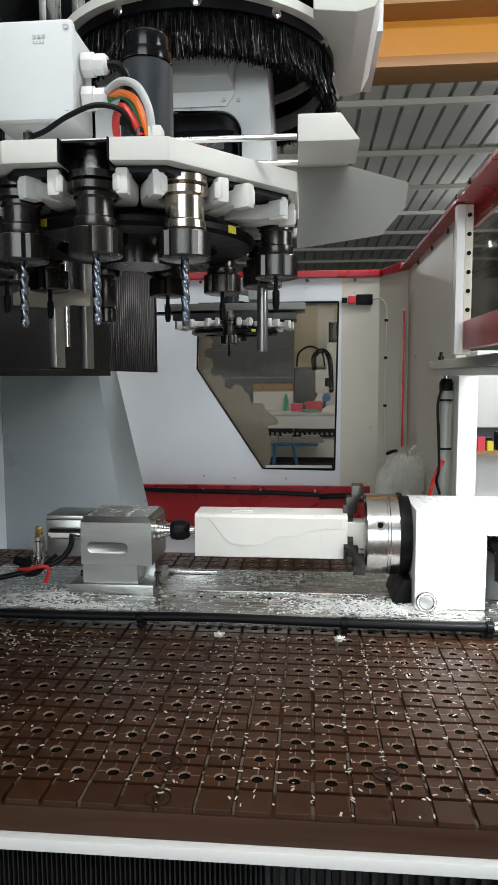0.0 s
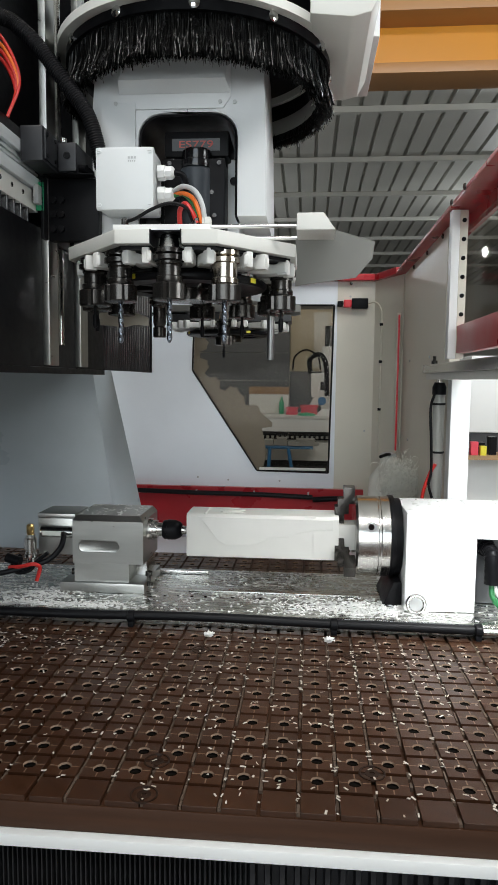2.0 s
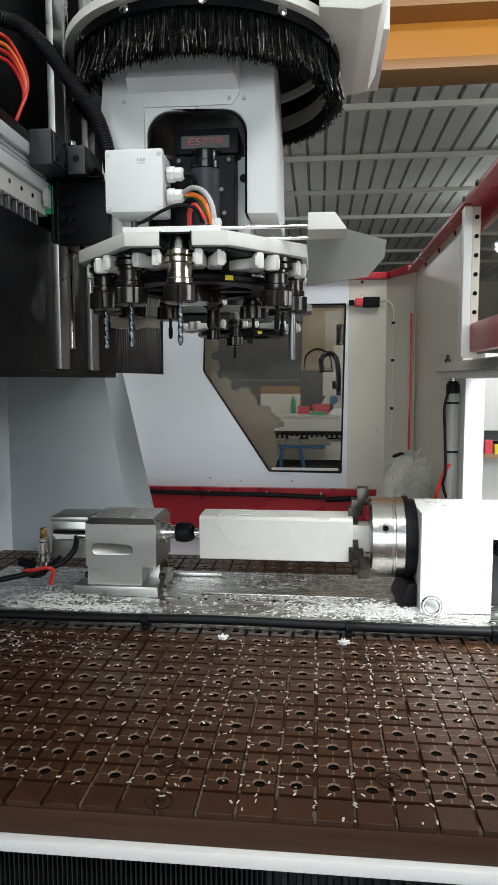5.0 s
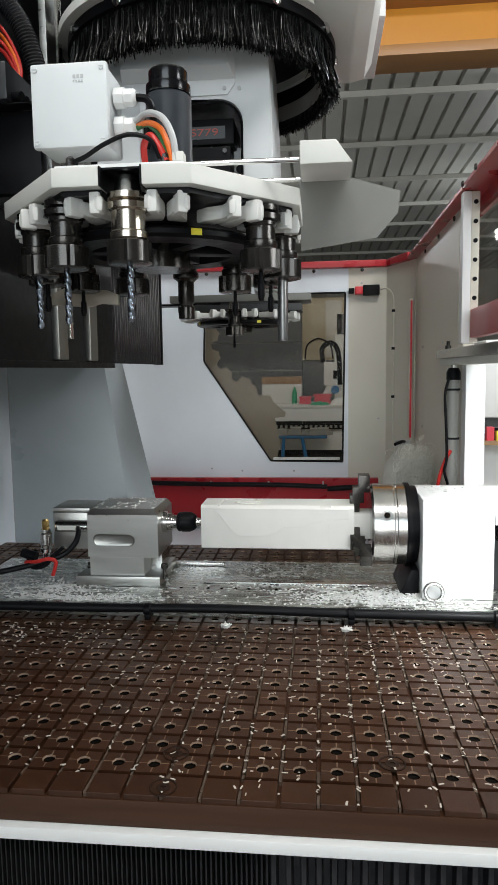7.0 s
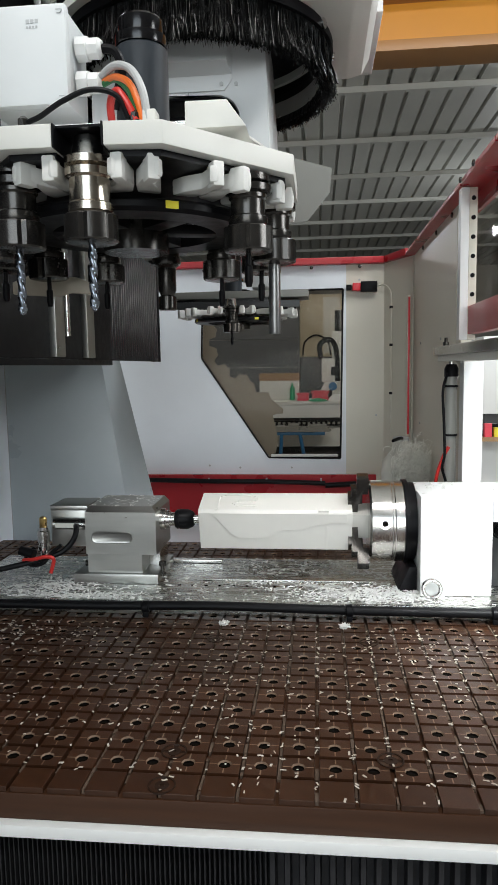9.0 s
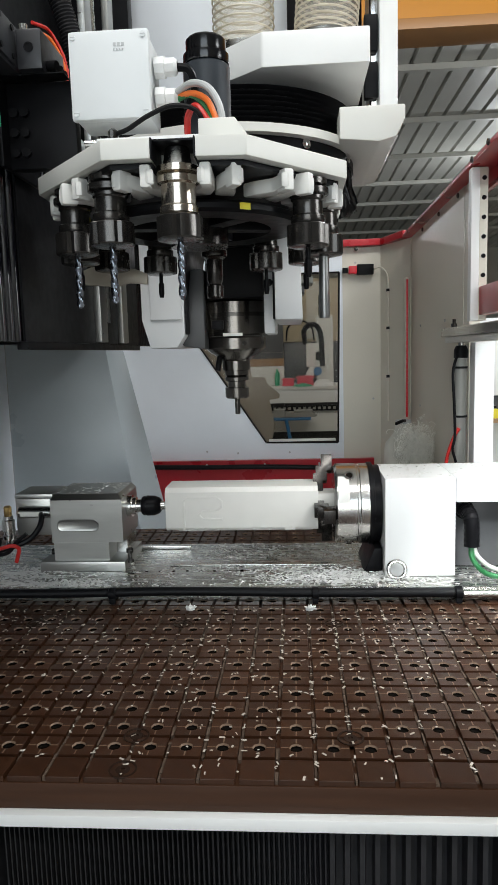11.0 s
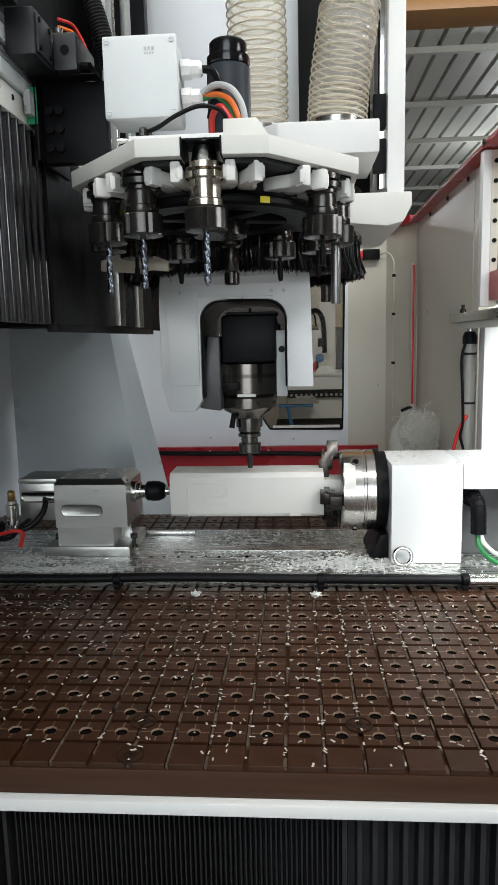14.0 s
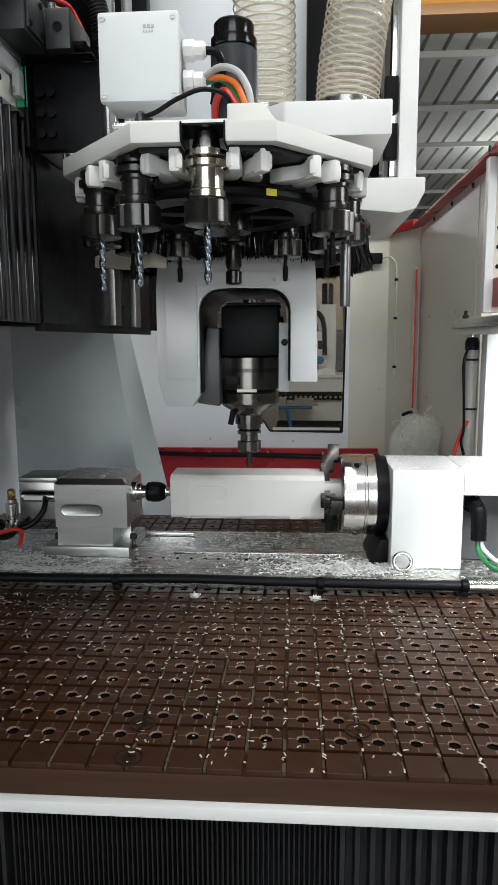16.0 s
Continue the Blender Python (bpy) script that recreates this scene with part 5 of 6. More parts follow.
def screw_row():
    bm = B()
    for k in range(22):
        lathe(bm, [(0.004, 0), (0.004, 0.0012)], pose(-0.2458, -0.6 + 0.042 * k, 0.842, 0, 90), 8)
    return bm


def gantry_carriage():
    t = thing("gantry_carriage", (-0.4, 0.35, 0.56), "black gantry carriage with vertical steel guide rails", "carriage")
    wpart("housing", bx(-0.6, -0.36, 0.02, 0.70, 0.81, 2.2, 0.004), M_BLACK, t)
    wpart("side_plate", bx(-0.252, -0.2485, -0.023, 0.69, 0.557, 0.80), M_BLACK, t)
    wpart("lip", bx(-0.262, -0.246, -0.023, 0.69, 0.545, 0.5565, 0.001), M_BLACK, t)
    wpart("rear_box", bx(-0.36, -0.23, 0.66, 0.70, 0.81, 2.2, 0.003), M_BLACK, t)
    for y in (0.325, 0.495):
        wpart("guide_rail", bx(-0.2493, -0.236, y, y + 0.045, 0.56, 1.9, 0.002), M_ALU_BLOCK, t)
    wpart("ball_screw", tube(B(), [(-0.25, 0.41, 0.60), (-0.25, 0.41, 0.9), (-0.25, 0.41, 1.3), (-0.25, 0.41, 1.9)], 0.010, 12, 0.0012, 40), M_STEEL, t, "steel ball screw")
    for k, (m, dz) in enumerate(((M_REDCABLE, 0), (M_REDCABLE, 0.012), (M_ORANGE, 0.022), (M_REDCABLE, 0.034))):
        wpart("loose_cable", tube(B(), [(-0.275, 0.16, 1.03 + dz), (-0.262, 0.21, 1.035 + dz), (-0.252 + dz * 0.2, 0.235, 1.0 + dz * 0.5), (-0.262, 0.225, 0.955)], 0.0028), m, t)
    # slide rail for the tool changer
    r = thing("changer_slide", (-0.27, 0.0, 0.84), "aluminium slide rail with steel guides for the tool changer", "slide rail")
    wpart("extrusion", bx(-0.32, -0.256, -0.62, 0.32, 0.86, 0.93, 0.003), M_SLIDE, r)
    for z in (0.888, 0.896):
        wpart("groove_lip", bx(-0.2555, -0.251, -0.62, 0.32, z, z + 0.004, 0.001), M_SLIDE, r)
    wpart("upper_rail", bx(-0.2555, -0.246, -0.62, 0.32, 0.905, 0.925, 0.002), M_SLIDE, r)
    wpart("lower_rail", bx(-0.2555, -0.246, -0.62, 0.32, 0.862, 0.882, 0.002), M_SLIDE, r)
    wpart("lower_strip", bx(-0.33, -0.252, -0.62, 0.32, 0.826, 0.8595, 0.002), M_OFFWHITE, r)
    wpart("top_rail", bx(-0.30, -0.262, -0.62, 0.32, 0.9305, 0.955, 0.002), M_BLACK, r)
    wpart("rail_screws", screw_row(), M_STEEL, r)
    cap = wpart("end_cap", bx(-0.305, -0.215, -0.235, -0.176, 0.931, 0.990, 0.004), M_BLACK, r)
    wpart("cap_screw", lathe(B(), [(0.0075, 0), (0.0075, 0.004), (0.004, 0.004), (0.004, 0.002)], pose(-0.232, -0.235, 0.958, 90), 14), M_STEEL, cap)
    return t, r


CARRIAGE, SLIDE = gantry_carriage()


# ---------------------------------------------------------------- tool changer
CC = Vector((0.004, 0.11, 0.0))        # carousel axis
NT, RT = 12, 0.172


def tool_meshes():
    out = {}
    out["cone"] = mesh_of(lathe(B(), [(0.0175, 0.008), (0.0170, 0.010), (0.0138, 0.0285), (0.012, 0.0302)], None, 20), "taper", M_STEEL)
    out["gold"] = mesh_of(lathe(B(), [(0.0205, -0.045), (0.0225, -0.043), (0.0225, -0.036), (0.0205, -0.034), (0.0205, -0.012), (0.0245, -0.010), (0.0245, -0.003), (0.019, -0.001), (0.0245, 0.001), (0.0245, 0.008)], None, 28), "collar", M_GOLD)
    out["dark"] = mesh_of(lathe(B(), [(0.0205, -0.045), (0.0215, -0.042), (0.0215, -0.036), (0.019, -0.034), (0.019, -0.018), (0.021, -0.016), (0.021, -0.012), (0.0265, -0.010), (0.0265, -0.003), (0.02, -0.001), (0.0245, 0.001), (0.0245, 0.008)], None, 28), "collar", M_DKSTEEL)
    bm = B()
    rings = []
    for r, z in ((0.019, -0.0738), (0.0258, -0.0722), (0.0268, -0.0705), (0.0268, -0.0470), (0.0262, -0.046)):
        rings.append([bm.verts.new(((r - (0.0028 if i % 6 == 0 and r > 0.02 else 0)) * math.cos(math.pi * i / 18), (r - (0.0028 if i % 6 == 0 and r > 0.02 else 0)) * math.sin(math.pi * i / 18), z)) for i in range(36)])
    for a, b in zip(rings, rings[1:]):
        for i in range(36):
            bm.faces.new([a[i], a[(i + 1) % 36], b[(i + 1) % 36], b[i]])
    bm.faces.new(rings[0][::-1])
    bm.faces.new(rings[-1])
    out["nut"] = mesh_of(bm, "collet_nut", M_DKSTEEL, 22)
    bm = B()
    n, k = 44, 12
    rings = []
    for i in range(n + 1):
        z = -0.074 - 0.066 * i / n
        tw, tip = i * 0.30, (1 if i < n - 2 else (0.8 if i < n else 0.1))
        rings.append([bm.verts.new((0.0048 * tip * (0.62 + 0.38 * abs(math.cos(q * math.pi / 6))) * math.cos(tw + q * math.pi / 6),
                                    0.0048 * tip * (0.62 + 0.38 * abs(math.cos(q * math.pi / 6))) * math.sin(tw + q * math.pi / 6), z)) for q in range(k)])
    for a, b in zip(rings, rings[1:]):
        for q in range(k):
            bm.faces.new([a[q], a[(q + 1) % k], b[(q + 1) % k], b[q]])
    bm.faces.new(rings[-1])
    out["drill"] = mesh_of(bm, "drill", M_DRILL, 60)
    out["rod"] = mesh_of(lathe(B(), [(0.0068, -0.158), (0.0072, -0.156), (0.0072, -0.074)], None, 18), "boring_bar", M_SHIELDSTEEL)
    out["short"] = mesh_of(lathe(B(), [(0.003, -0.110), (0.0045, -0.104), (0.0045, -0.088), (0.003, -0.086), (0.003, -0.074)], None, 12), "cutter", M_BLACK)
    out["slim"] = mesh_of(lathe(B(), [(0.012, -0.112), (0.0135, -0.110), (0.0135, -0.092), (0.010, -0.09), (0.0135, -0.082), (0.0135, -0.05), (0.018, -0.046)], None, 24), "slim_chuck", M_DKSTEEL)
    bm = B()
    for s in (-1, 1):
        # rounded prong beside the flange and a curved web towards the disc
        prism(bm, [(-0.006, s * 0.0265), (0.012, s * 0.0265), (0.022, s * 0.024), (0.026, s * 0.030), (0.020, s * 0.039), (0.004, s * 0.041), (-0.02, s * 0.040), (-0.044, s * 0.032), (-0.044, s * 0.006), (-0.026, s * 0.012)][::s], "z", -0.014, 0.003, 0.003)
        box(bm, 0.004, 0.024, min(s * 0.0275, s * 0.040), max(s * 0.0275, s * 0.040), -0.017, 0.008, 0.003)
    out["grip"] = mesh_of(bm, "gripper", M_GRIP)
    return out


M_TANPLATE = mat("tan_plate", (0.42, 0.38, 0.31), 0.4, 0.2, 40, 0.08, 0.03)
M_SHIELDSTEEL = mat("grey_steel", (0.28, 0.28, 0.28), 0.32, 0.9, 60, 0.1, 0.03)


def tool_changer(name, place, facing, label, tools):
    """The changer's space: carousel axis at its origin, front towards -y, heights as in the place."""
    t = thing(name, place, label, "tool changer")
    t.rotation_euler = (0, 0, radians(facing))
    L = Vector((CC.x, CC.y, 0.735))

    def lp(nm, bm, material, parent=t, lab="", smooth=35):
        return part(nm, at_local(bm, L), material, parent, lab, smooth)
    z0, z1 = 0.746, 0.768
    bm = B()
    prism(bm, [(-0.201, 0.05), (-0.076, -0.095), (-0.021, -0.095), (-0.021, -0.035), (0.029, -0.035), (0.029, -0.095), (0.085, -0.091), (0.203, 0.035), (0.203, 0.17), (-0.201, 0.17)], "z", z0, z1, 0.0015)
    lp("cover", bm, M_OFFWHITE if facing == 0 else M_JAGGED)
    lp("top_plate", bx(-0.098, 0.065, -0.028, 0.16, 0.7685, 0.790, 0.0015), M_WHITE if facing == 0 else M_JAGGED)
    # black plate added to paint the shade on the cover's underside
    lp("underside_shade", prism(B(), [(-0.19, 0.06), (-0.07, -0.08), (-0.022, -0.08), (-0.022, -0.034), (0.030, -0.034), (0.030, -0.08), (0.08, -0.076), (0.193, 0.045), (0.193, 0.168), (-0.19, 0.168)], "z", 0.7395, 0.7455), M_BLACK)
    lp("notch_lining", bx(-0.0205, 0.0285, -0.0345, -0.0285, 0.7462, 0.7678), M_BLACK)
    for x in (-0.0207, 0.0271):
        lp("notch_cheek", bx(x, x + 0.0015, -0.0952, -0.0352, 0.7462, 0.7678), M_BLACK)
    lp("notch_roof", bx(-0.0190, 0.0270, -0.0880, -0.0346, 0.7656, 0.7678), M_BLACK)
    # junction box with glands
    b = lp("junction_box", bx(-0.132, -0.0365, 0.01, 0.07, 0.821, 0.920, 0.006), M_PLASTIC)
    lid = lp("lid", bx(-0.134, -0.0345, -0.004, 0.0095, 0.819, 0.922, 0.005), M_PLASTIC, b)
    for x in (-0.127, -0.0415):
        for z in (0.827, 0.914):
            lp("lid_screw", lathe(B(), [(0.0035, 0), (0.0035, 0.0012)], pose(x, -0.0042, z, 90), 14), M_PLASTIC, lid)
            lp("screw_slot", bx(x - 0.003, x + 0.003, -0.0057, -0.0053, z - 0.0005, z + 0.0005), M_TEXT, lid)
    bm = B()
    for i in range(3):
        box(bm, -0.078 + 0.005 * i, -0.0745 + 0.005 * i, -0.0046, -0.0042, 0.902, 0.906)
    for i in range(4):
        box(bm, -0.078 + 0.0035 * i, -0.076 + 0.0035 * i, -0.0046, -0.0042, 0.897, 0.8995)
    lp("print_marks", bm, M_TEXT, lid)
    for z in (0.888, 0.852):
        g = lp("gland", lathe(B(), [(0.0135, 0), (0.0135, 0.012), (0.0115, 0.013), (0.0115, 0.024), (0.008, 0.028)], pose(-0.034, 0.03, z, 0, 90), 8), M_WHITE, b)
    lp("cable_black", tube(B(), [(-0.008, 0.03, 0.888), (0.008, 0.03, 0.884), (0.014, 0.035, 0.866), (0.006, 0.045, 0.85), (0.0, 0.05, 0.83)], 0.005), M_BLACK, b)
    lp("cable_grey", tube(B(), [(-0.008, 0.026, 0.856), (0.014, 0.004, 0.858), (0.036, -0.014, 0.846), (0.050, -0.022, 0.822), (0.055, -0.022, 0.792)], 0.0042), M_GREYCABLE, b)
    lp("cable_green", tube(B(), [(-0.006, 0.028, 0.85), (0.012, 0.012, 0.848), (0.028, 0.0, 0.834), (0.038, -0.01, 0.815), (0.044, -0.015, 0.785)], 0.004), M_GREEN, b)
    lp("cable_orange", tube(B(), [(-0.006, 0.028, 0.852), (0.016, 0.006, 0.847), (0.034, -0.010, 0.833), (0.044, -0.018, 0.812), (0.05, -0.02, 0.792)], 0.0038), M_ORANGE, b)
    lp("cable_red", tube(B(), [(0.004, 0.03, 0.795), (0.008, 0.005, 0.818), (0.02, -0.012, 0.826), (0.032, -0.018, 0.812), (0.042, -0.02, 0.792)], 0.0042), M_REDCABLE, b)
    lp("cable_long", tube(B(), [(0.034, -0.02, 0.795), (0.022, -0.022, 0.818), (-0.005, -0.024, 0.824), (-0.035, -0.024, 0.814), (-0.06, -0.022, 0.801), (-0.078, -0.019, 0.796)], 0.0028), M_BLACK, b)
    for x, y in ((-0.08, -0.018), (0.04, -0.018), (0.052, -0.016)):
        lp("sensor_plug", lathe(B(), [(0.006, 0.7902), (0.006, 0.800), (0.003, 0.803)], pose(x, y, 0), 10), M_DKSTEEL)
    lp("plug_block", bx(0.05, 0.064, -0.026, -0.006, 0.7902, 0.802, 0.002), M_OFFWHITE)
    mo = lp("drive_motor", lathe(B(), [(0.031, 0.7775), (0.031, 0.905), (0.028, 0.908)], pose(0.024, 0.085, 0), 28), M_MOTOR, t, "dark blue-grey drive motor")
    lp("motor_cap", lathe(B(), [(0.030, 0.9085), (0.0305, 0.911), (0.0305, 0.920), (0.026, 0.922), (0.0265, 0.924), (0.0265, 0.938), (0.024, 0.941)], pose(0.024, 0.085, 0), 28), M_CAP, mo)
    if facing == 0:
        # bracket to the slide
        br = lp("bracket", bx(-0.236, -0.145, 0.05, 0.07, 0.78, 0.887, 0.002), M_BLACK)
        lp("bracket_flange", bx(-0.243, -0.2365, 0.03, 0.16, 0.78, 0.887, 0.002), M_BLACK, br)
        bm = B()
        for x in (-0.226, -0.212):
            for z in (0.800, 0.825, 0.85):
                lathe(bm, [(0.006, 0), (0.006, 0.006)], pose(x, 0.0505, z, 90), 10)
        lp("bracket_bolts", bm, M_BLACK, br)
        lp("slide_block", bx(-0.2455, -0.208, -0.045, 0.10, 0.8885, 0.945, 0.003), M_BLOCK, br)
        lp("block_plate", bx(-0.2078, -0.2045, -0.040, 0.01, 0.893, 0.940, 0.001), M_BLOCK, br)
        for y, z in ((-0.033, 0.900), (-0.033, 0.933), (0.002, 0.900), (0.002, 0.933)):
            lp("plate_screw", lathe(B(), [(0.0035, 0), (0.0035, 0.002)], pose(-0.2045, y, z, 0, 90), 10), M_BLACK, br)
        lp("slide_block_front", bx(-0.2040, -0.172, 0.012, 0.10, 0.8885, 0.936, 0.003), M_BLOCK, br)
        lp("block_bore", lathe(B(), [(0.006, 0), (0.006, 0.0012), (0.0045, 0.0012), (0.0045, 0.0006)], pose(-0.188, 0.012, 0.914, 90), 14), M_BLACK, br)
        lp("block_nipple", lathe(B(), [(0.004, 0), (0.004, 0.004), (0.0055, 0.005), (0.0055, 0.012)], pose(-0.20, 0.03, 0.936), 12), M_STEEL, br)
        for k in range(3):
            lp("air_fitting", rod(B(), (-0.172, 0.03 + 0.016 * k, 0.898), (-0.158, 0.026 + 0.016 * k, 0.896), 0.006, 12), M_BLACK, br)
        lp("bracket_ledge", bx(-0.236, -0.150, 0.025, 0.05, 0.8872, 0.8884, 0.0003), M_BLACK, br)
        lp("connector_board", bx(-0.251, -0.2370, 0.030, 0.034, 0.828, 0.876), M_LEDGREEN, br, "green connector board")
        lp("connector", bx(-0.249, -0.2395, 0.012, 0.0295, 0.836, 0.868, 0.002), M_GREYCABLE, br)
    lp("supply_hose", tube(B(), [(-0.40, 0.034, 1.182), (-0.309, 0.032, 1.152), (-0.279, 0.032, 1.137), (-0.240, 0.032, 1.099), (-0.211, 0.032, 1.061), (-0.182, 0.032, 1.023), (-0.157, 0.032, 0.986), (-0.143, 0.035, 0.943), (-0.135, 0.04, 0.90)], 0.0135, 14, 0.0012, 22), M_RUBBER, t, "thick black corrugated supply hose") if facing == 0 else None
    if facing == 0:
        lp("rest_arm", prism(B(), [(-0.217, 0.665), (-0.19, 0.675), (-0.12, 0.670), (-0.10, 0.662), (-0.10, 0.645), (-0.13, 0.648), (-0.15, 0.643), (-0.217, 0.648)], "y", 0.235, 0.245, 0.002), M_TANPLATE, t, "pale rest arm")
    if facing == 0:
        lp("rest_arm_post", bx(-0.20, -0.185, 0.2455, 0.26, 0.65, 0.745), M_BLACK)
    # carousel
    car = new("carousel", mesh_of(lathe(B(), [(0.100, -0.020), (0.14, -0.020), (0.145, -0.024), (0.145, -0.030), (0.14, -0.034), (0.100, -0.034), (0.100, -0.020)], None, 48, False), "carousel", M_BLACK))
    car.parent = t
    tagged(car, "black carousel disc with white grippers")
    hub = share("hub", mesh_of(lathe(B(), [(0.04, -0.055), (0.04, 0.003)], None, 28), "hub", M_DKSTEEL), car, Matrix())
    spoke = mesh_of(bx(0.036, 0.104, -0.013, 0.013, -0.033, -0.021, 0.002), "spoke", M_BLACK)
    for k in range(6):
        share("spoke", spoke, car, pose(0, 0, 0, 0, 0, 60 * k + 15))
    tag = mesh_of(bx(-0.0005, 0.0005, -0.007, 0.007, -0.0315, -0.0235), "number_tag", M_YELLOW)
    for k, kind in enumerate(tools):
        a = radians(-90 + 360 / NT * k)
        m = Matrix.LocRotScale((RT * math.cos(a), RT * math.sin(a), 0), Euler((0, 0, a)), None)
        share("gripper", TM["grip"], car, m)
        if k % 3 == 1:
            share("number_tag", tag, car, Matrix.LocRotScale((0.1458 * math.cos(a), 0.1458 * math.sin(a), 0), Euler((0, 0, a)), None))
        if not kind:
            continue
        body = "gold" if kind == "gold_drill" else "dark"
        h = share("tool_holder", TM[body], car, m)
        share("taper", TM["cone"], h, Matrix())
        if kind == "slim":
            share("slim_chuck", TM["slim"], h, Matrix())
        else:
            share("collet_nut", TM["nut"], h, Matrix())
            share(*{"drill": ("drill", TM["drill"]), "gold_drill": ("drill", TM["drill"]), "rod": ("boring_bar", TM["rod"]), "short": ("cutter", TM["short"])}[kind], h, Matrix())
    return t, car, lp


M_BLOCK = mat("dark_grey_block", (0.018, 0.019, 0.022), 0.4, 0, 60, 0.2, 0.05, spec=0.4)
M_CAP = mat("gloss_black_plastic", (0.006, 0.006, 0.007), 0.16, 0.0, 60, 0.1, 0.02, spec=0.5)
M_MOTOR = mat("motor_grey", (0.028, 0.034, 0.041), 0.4, 0.0, 60, 0.1, 0.04, spec=0.35)
TM = tool_meshes()
CHANGER, CAROUSEL, LP = tool_changer("tool_changer", (CC.x, CC.y, 0.735), 0, "off-white tool changer with a carousel of drills and cutters",
                                     ["gold_drill", None, "short", "rod", "short", "short", "slim", "short", "short", "short", "drill", "drill"])
# guard sliding on two rods
def guard():
    t = thing("sliding_guard", (0.23, 0.03, 0.78), "grey sheet guard sliding on two rods", "guard")
    wpart("block", prism(B(), [(0.205, 0.7785), (0.268, 0.7785), (0.248, 0.806), (0.205, 0.806)], "y", -0.03, 0.05, 0.002), M_OFFWHITE, t)
    bm = B()
    outline = [(0.197, 0.850), (0.272, 0.848), (0.360, 0.824), (0.357, 0.791), (0.324, 0.754), (0.197, 0.737)]
    front = [bm.verts.new((x, 0.29 + (0.85 - z) * 0.3, z)) for x, z in outline]
    back = [bm.verts.new((x, 0.293 + (0.85 - z) * 0.3, z)) for x, z in outline]
    bm.faces.new(front)
    bm.faces.new(back[::-1])
    for i in range(6):
        bm.faces.new([front[i], back[i], back[(i + 1) % 6], front[(i + 1) % 6]])
    wpart("sheet", bm, M_SHIELD, t, smooth=0)
    bm = B()
    lo = [bm.verts.new(p) for p in ((0.205, 0.051, 0.803), (0.248, 0.051, 0.803), (0.272, 0.293, 0.848), (0.197, 0.293, 0.848))]
    hi = [bm.verts.new(v.co + Vector((0, 0, 0.003))) for v in lo]
    bm.faces.new(lo)
    bm.faces.new(hi)
    for i in range(4):
        bm.faces.new([lo[i], lo[(i + 1) % 4], hi[(i + 1) % 4], hi[i]])
    wpart("top_sheet", bm, M_OFFWHITE, t, smooth=0)
    for dz, y in ((0.787, -0.02), (0.781, 0.045)):
        wpart("guard_rod", rod(B(), (0.066, y, dz), (0.204, y, dz), 0.0033), M_CHROME, t)
    return t


GUARD = guard()
CHANGER2, CAROUSEL2, _lp2 = tool_changer("tool_changer", (-0.035, 1.42, 0.715), 180, "rear tool changer with a half-full carousel",
                                         [None, None, None, None, None, None, "short", None, None, None, None, None])
_lp2("rear_cover", prism(B(), [(-0.23, 0.05), (-0.1, -0.10), (0.1, -0.10), (0.23, 0.05), (0.23, 0.17), (-0.23, 0.17)], "z", 0.7775, 0.80, 0.002), M_SHIELD, CHANGER2, "grey rear cover")
_lp2("arm", bx(0.15, 0.31, 0.08, 0.14, 0.7705, 0.777), M_BLACK, CHANGER2)


# ---------------------------------------------------------------- the single pads of the table
def pads():
    me = tile_mesh()
    off = TABLE.location
    count = 0
    verts, faces = [], []
    src_v = [tuple(v.co) for v in me.vertices]
    src_f = [tuple(p.vertices) for p in me.polygons]
    src_m, slots = [p.material_index for p in me.polygons], []
    for j in range(NY):
        for i in range(NX):
            x, y = (IX0 + i) * PITCH, (IY0 + j) * PITCH
            if j == 0:
                continue
            if not (-0.755 < x < 0.79 and y < (1.19 if x < 0.56 else 0.99)):
                continue
            if y < 0.54 and -0.46 < x < 0.61 and count < 300:
                share("pad", me, TABLE, Matrix.Translation(Vector((x, y, 0)) - off))
                count += 1
            else:
                b = len(verts)
                verts += [(vx + x - off[0], vy + y - off[1], vz - off[2]) for vx, vy, vz in src_v]
                faces += [tuple(b + q for q in f) for f in src_f]
                slots += src_m
    m2 = bpy.data.meshes.new("far_pad_field")
    m2.from_pydata(verts, [], faces)
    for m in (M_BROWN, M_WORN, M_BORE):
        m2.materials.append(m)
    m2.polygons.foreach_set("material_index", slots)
    o = tagged(new("far_pad_field", m2), "more brown table pads", kind="stuff")
    o.parent = TABLE
    # half pads along the front edge
    h = mesh_of(bx(-0.0222, 0.0222, -0.0705, -0.0278, -0.008, 0.0, 0.0008), "edge_pad", M_BROWN, 0)
    for i in range(NX):
        x = (IX0 + i) * PITCH
        if -0.73 < x < 0.78:
            share("edge_pad", h, TABLE, Matrix.Translation(Vector((x, 0, 0)) - off))


pads()


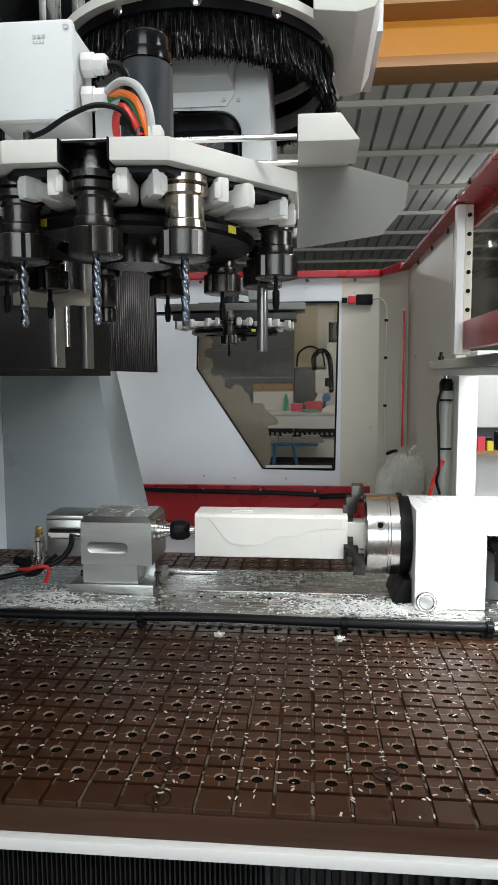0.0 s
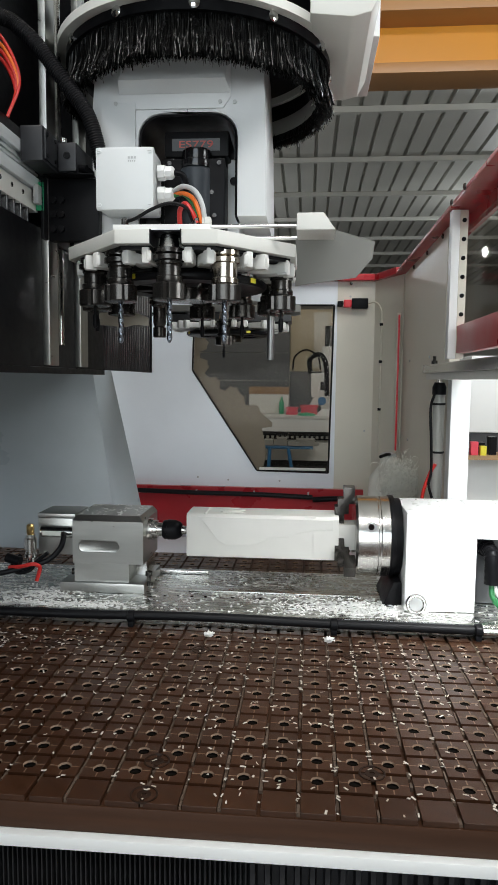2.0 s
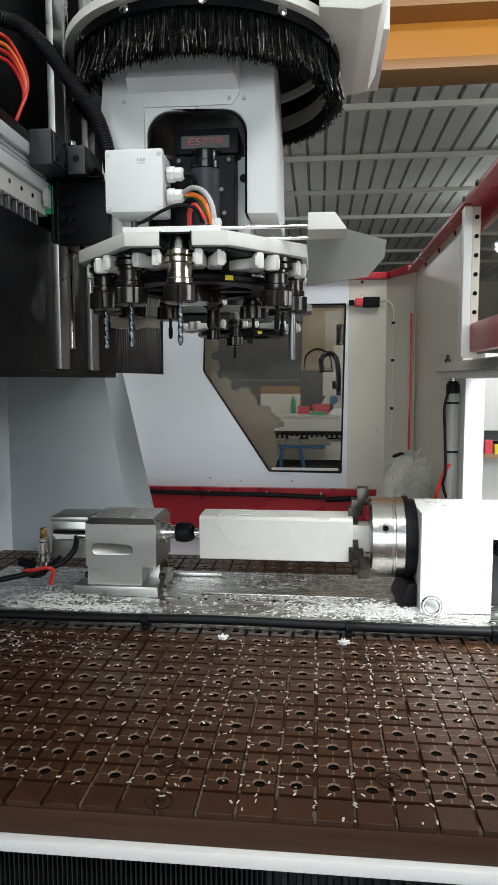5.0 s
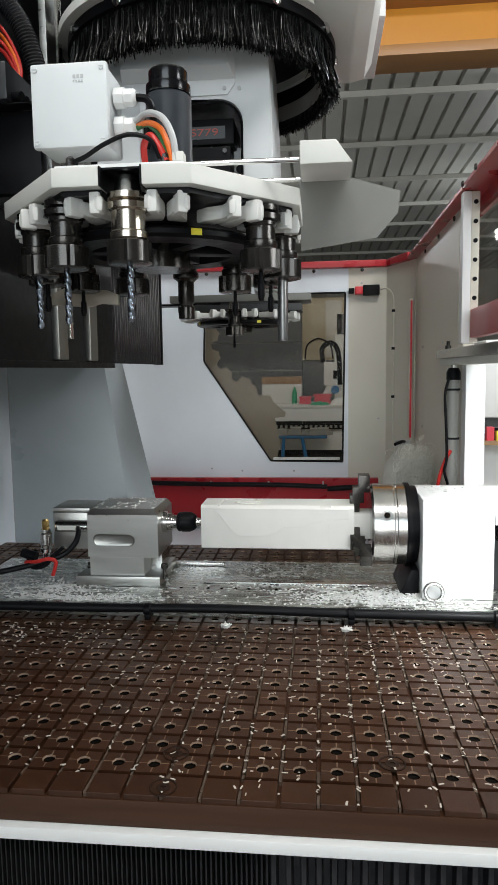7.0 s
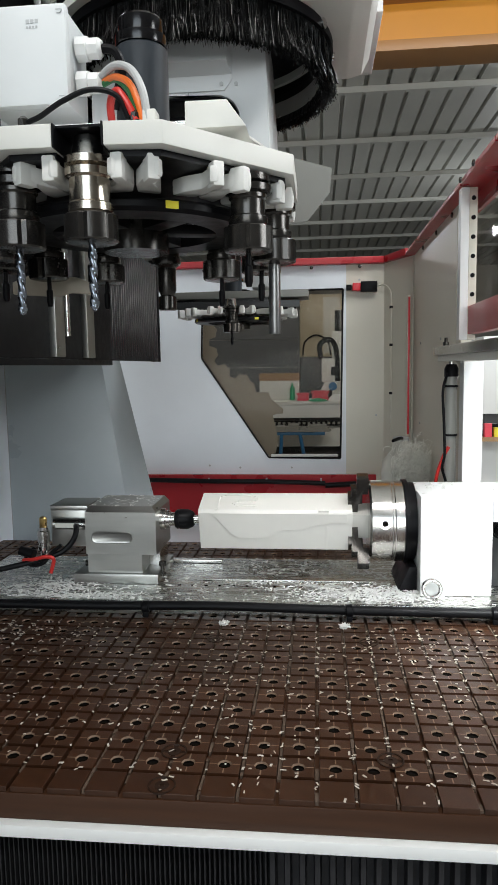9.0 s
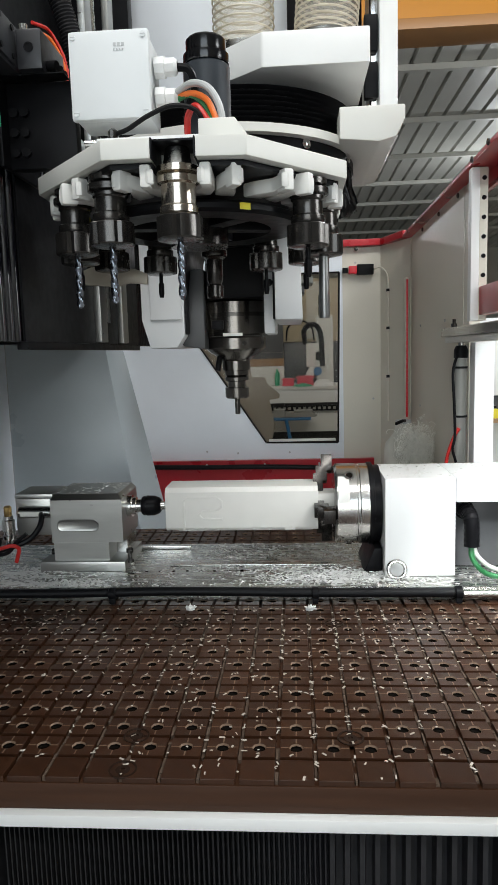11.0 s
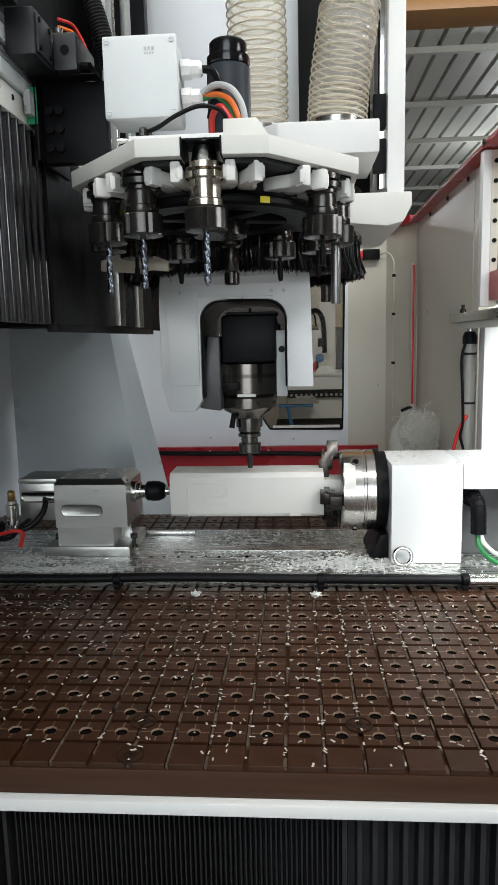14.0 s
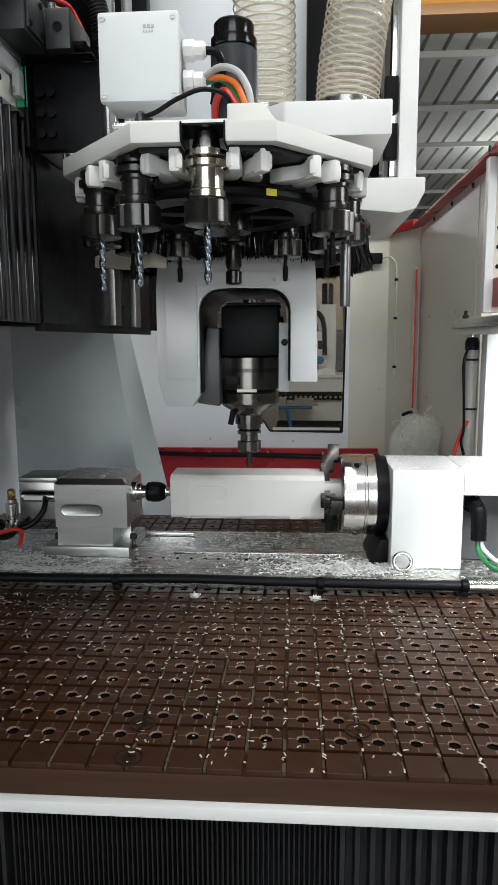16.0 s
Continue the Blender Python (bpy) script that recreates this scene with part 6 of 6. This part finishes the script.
# ---------------------------------------------------------------- what moves
def motions():
    slide = [(0, 0), (9.2, 0), (9.7, -0.015), (10.8, -0.115), (11.3, -0.13), (16, -0.13)]
    riders = [(o, o.location.copy()) for o in MOVERS] + [(o, o.location.copy()) for o in (PLATE_CHIPS, TABLE_CHIPS)]
    for o, at in riders:
        walk(o, [(t, Matrix.Translation(at + Vector((d, 0, 0)))) for t, d in slide])
    # block and chuck turn about the chuck axis
    spin = [(0, 0, 0), (8.8, 0, 0), (9.0, 16, 0), (9.2, 44, 0), (9.5, 80, -0.008), (9.7, 90, -0.015), (10.8, 90, -0.115), (11.3, 90, -0.13), (16, 90, -0.13)]
    at = WORK.location.copy()
    walk(WORK, [(t, Matrix.Translation(at + Vector((d, 0, 0))) @ pose(0, 0, 0, a)) for t, a, d in spin])
    c = CHUCK.location.copy()
    walk(CHUCK, [(t, Matrix.Translation(c) @ pose(0, 0, 0, a)) for t, a, d in spin])
    # milling head: forward and height
    head = [(0, 0, 0), (2.5, 0, 0), (2.7, 0, 0.012), (3.0, 0, 0.031), (3.2, 0, 0.040), (3.5, 0, 0.042), (3.8, 0, 0.041), (4.0, 0, 0.034), (4.2, 0, 0.025), (5.2, 0, 0.004), (6.3, 0, -0.002), (9.2, 0, -0.002),
            (10.2, 0.06, -0.11), (11.3, 0.14, -0.27), (11.5, 0.155, -0.293), (12, 0.208, -0.338), (12.5, 0.213, -0.372), (13, 0.209, -0.391),
            (13.5, 0.206, -0.395), (14, 0.2, -0.395), (14.5, 0.2, -0.395), (15, 0.18, -0.390), (15.5, 0.156, -0.380), (16, 0.132, -0.374)]
    at = HEAD.location.copy()
    walk(HEAD, [(t, Matrix.Translation(at + Vector((0, dy, dz)))) for t, dy, dz in head])
    # the spindle lies level at first and swings down while the head advances
    walk(SPINDLE, [(t, Matrix.Translation(PIVOT - at) @ pose(0, 0, 0, a)) for t, a in ((0, 90), (9.2, 90), (9.6, 78), (10.7, 10), (11.2, 0), (16, 0))])
    gantry = [(t, dy) for t, dy, dz in head]
    for o in (CARRIAGE, SLIDE):
        at = o.location.copy()
        walk(o, [(t, Matrix.Translation(at + Vector((0, dy, 0)))) for t, dy in gantry])
    at = CHANGER2.location.copy()
    walk(CHANGER2, [(t, Matrix.Translation(at + Vector((0, dy, 0))) @ pose(0, 0, 0, 0, 0, 180)) for t, dy in gantry])
    # tool changer: out and back along its slide
    out = [(0, -0.128), (0.3, -0.09), (0.5, -0.034), (1.0, 0.165), (1.3, 0.25), (1.5, 0.272), (2, 0.278), (4.2, 0.278), (5.6, 0.278), (6.2, 0.20), (6.5, 0.114), (7, 0.005), (7.5, -0.105),
           (8, -0.117), (9.2, -0.121), (10.2, -0.06), (11.3, 0.03), (11.5, 0.048), (12, 0.104), (12.5, 0.110), (13, 0.104), (13.5, 0.1), (14, 0.096), (14.5, 0.095), (15, 0.075), (15.5, 0.05), (16, 0.027)]
    at = CHANGER.location.copy()
    walk(CHANGER, [(t, Matrix.Translation(at + Vector((0, d, 0)))) for t, d in out])
    shut = {0: 0, 8.2: 0, 8.5: -0.05, 9.0: -0.11, 9.2: -0.14, 9.5: -0.18}
    times = sorted(set([t for t, d in out] + list(shut)))
    at = GUARD.location.copy()

    def lerp(rows, t):
        rows = sorted(rows)
        for (a, va), (b, vb) in zip(rows, rows[1:]):
            if a <= t <= b:
                return va + (vb - va) * (t - a) / (b - a)
        return rows[-1][1]
    walk(GUARD, [(t, Matrix.Translation(at + Vector((lerp(list(shut.items()), t), lerp(out, t), 0)))) for t in times])
    # carousel indexing
    turn = [(0, 30), (3.2, 30), (3.3, 27), (3.6, 4), (3.8, 0), (16, 0)]
    walk(CAROUSEL, [(t, pose(0, 0, 0, 0, 0, a)) for t, a in turn])
    walk(CAROUSEL2, [(0, pose(0, 0, 0)), (16, pose(0, 0, 0))])


motions()
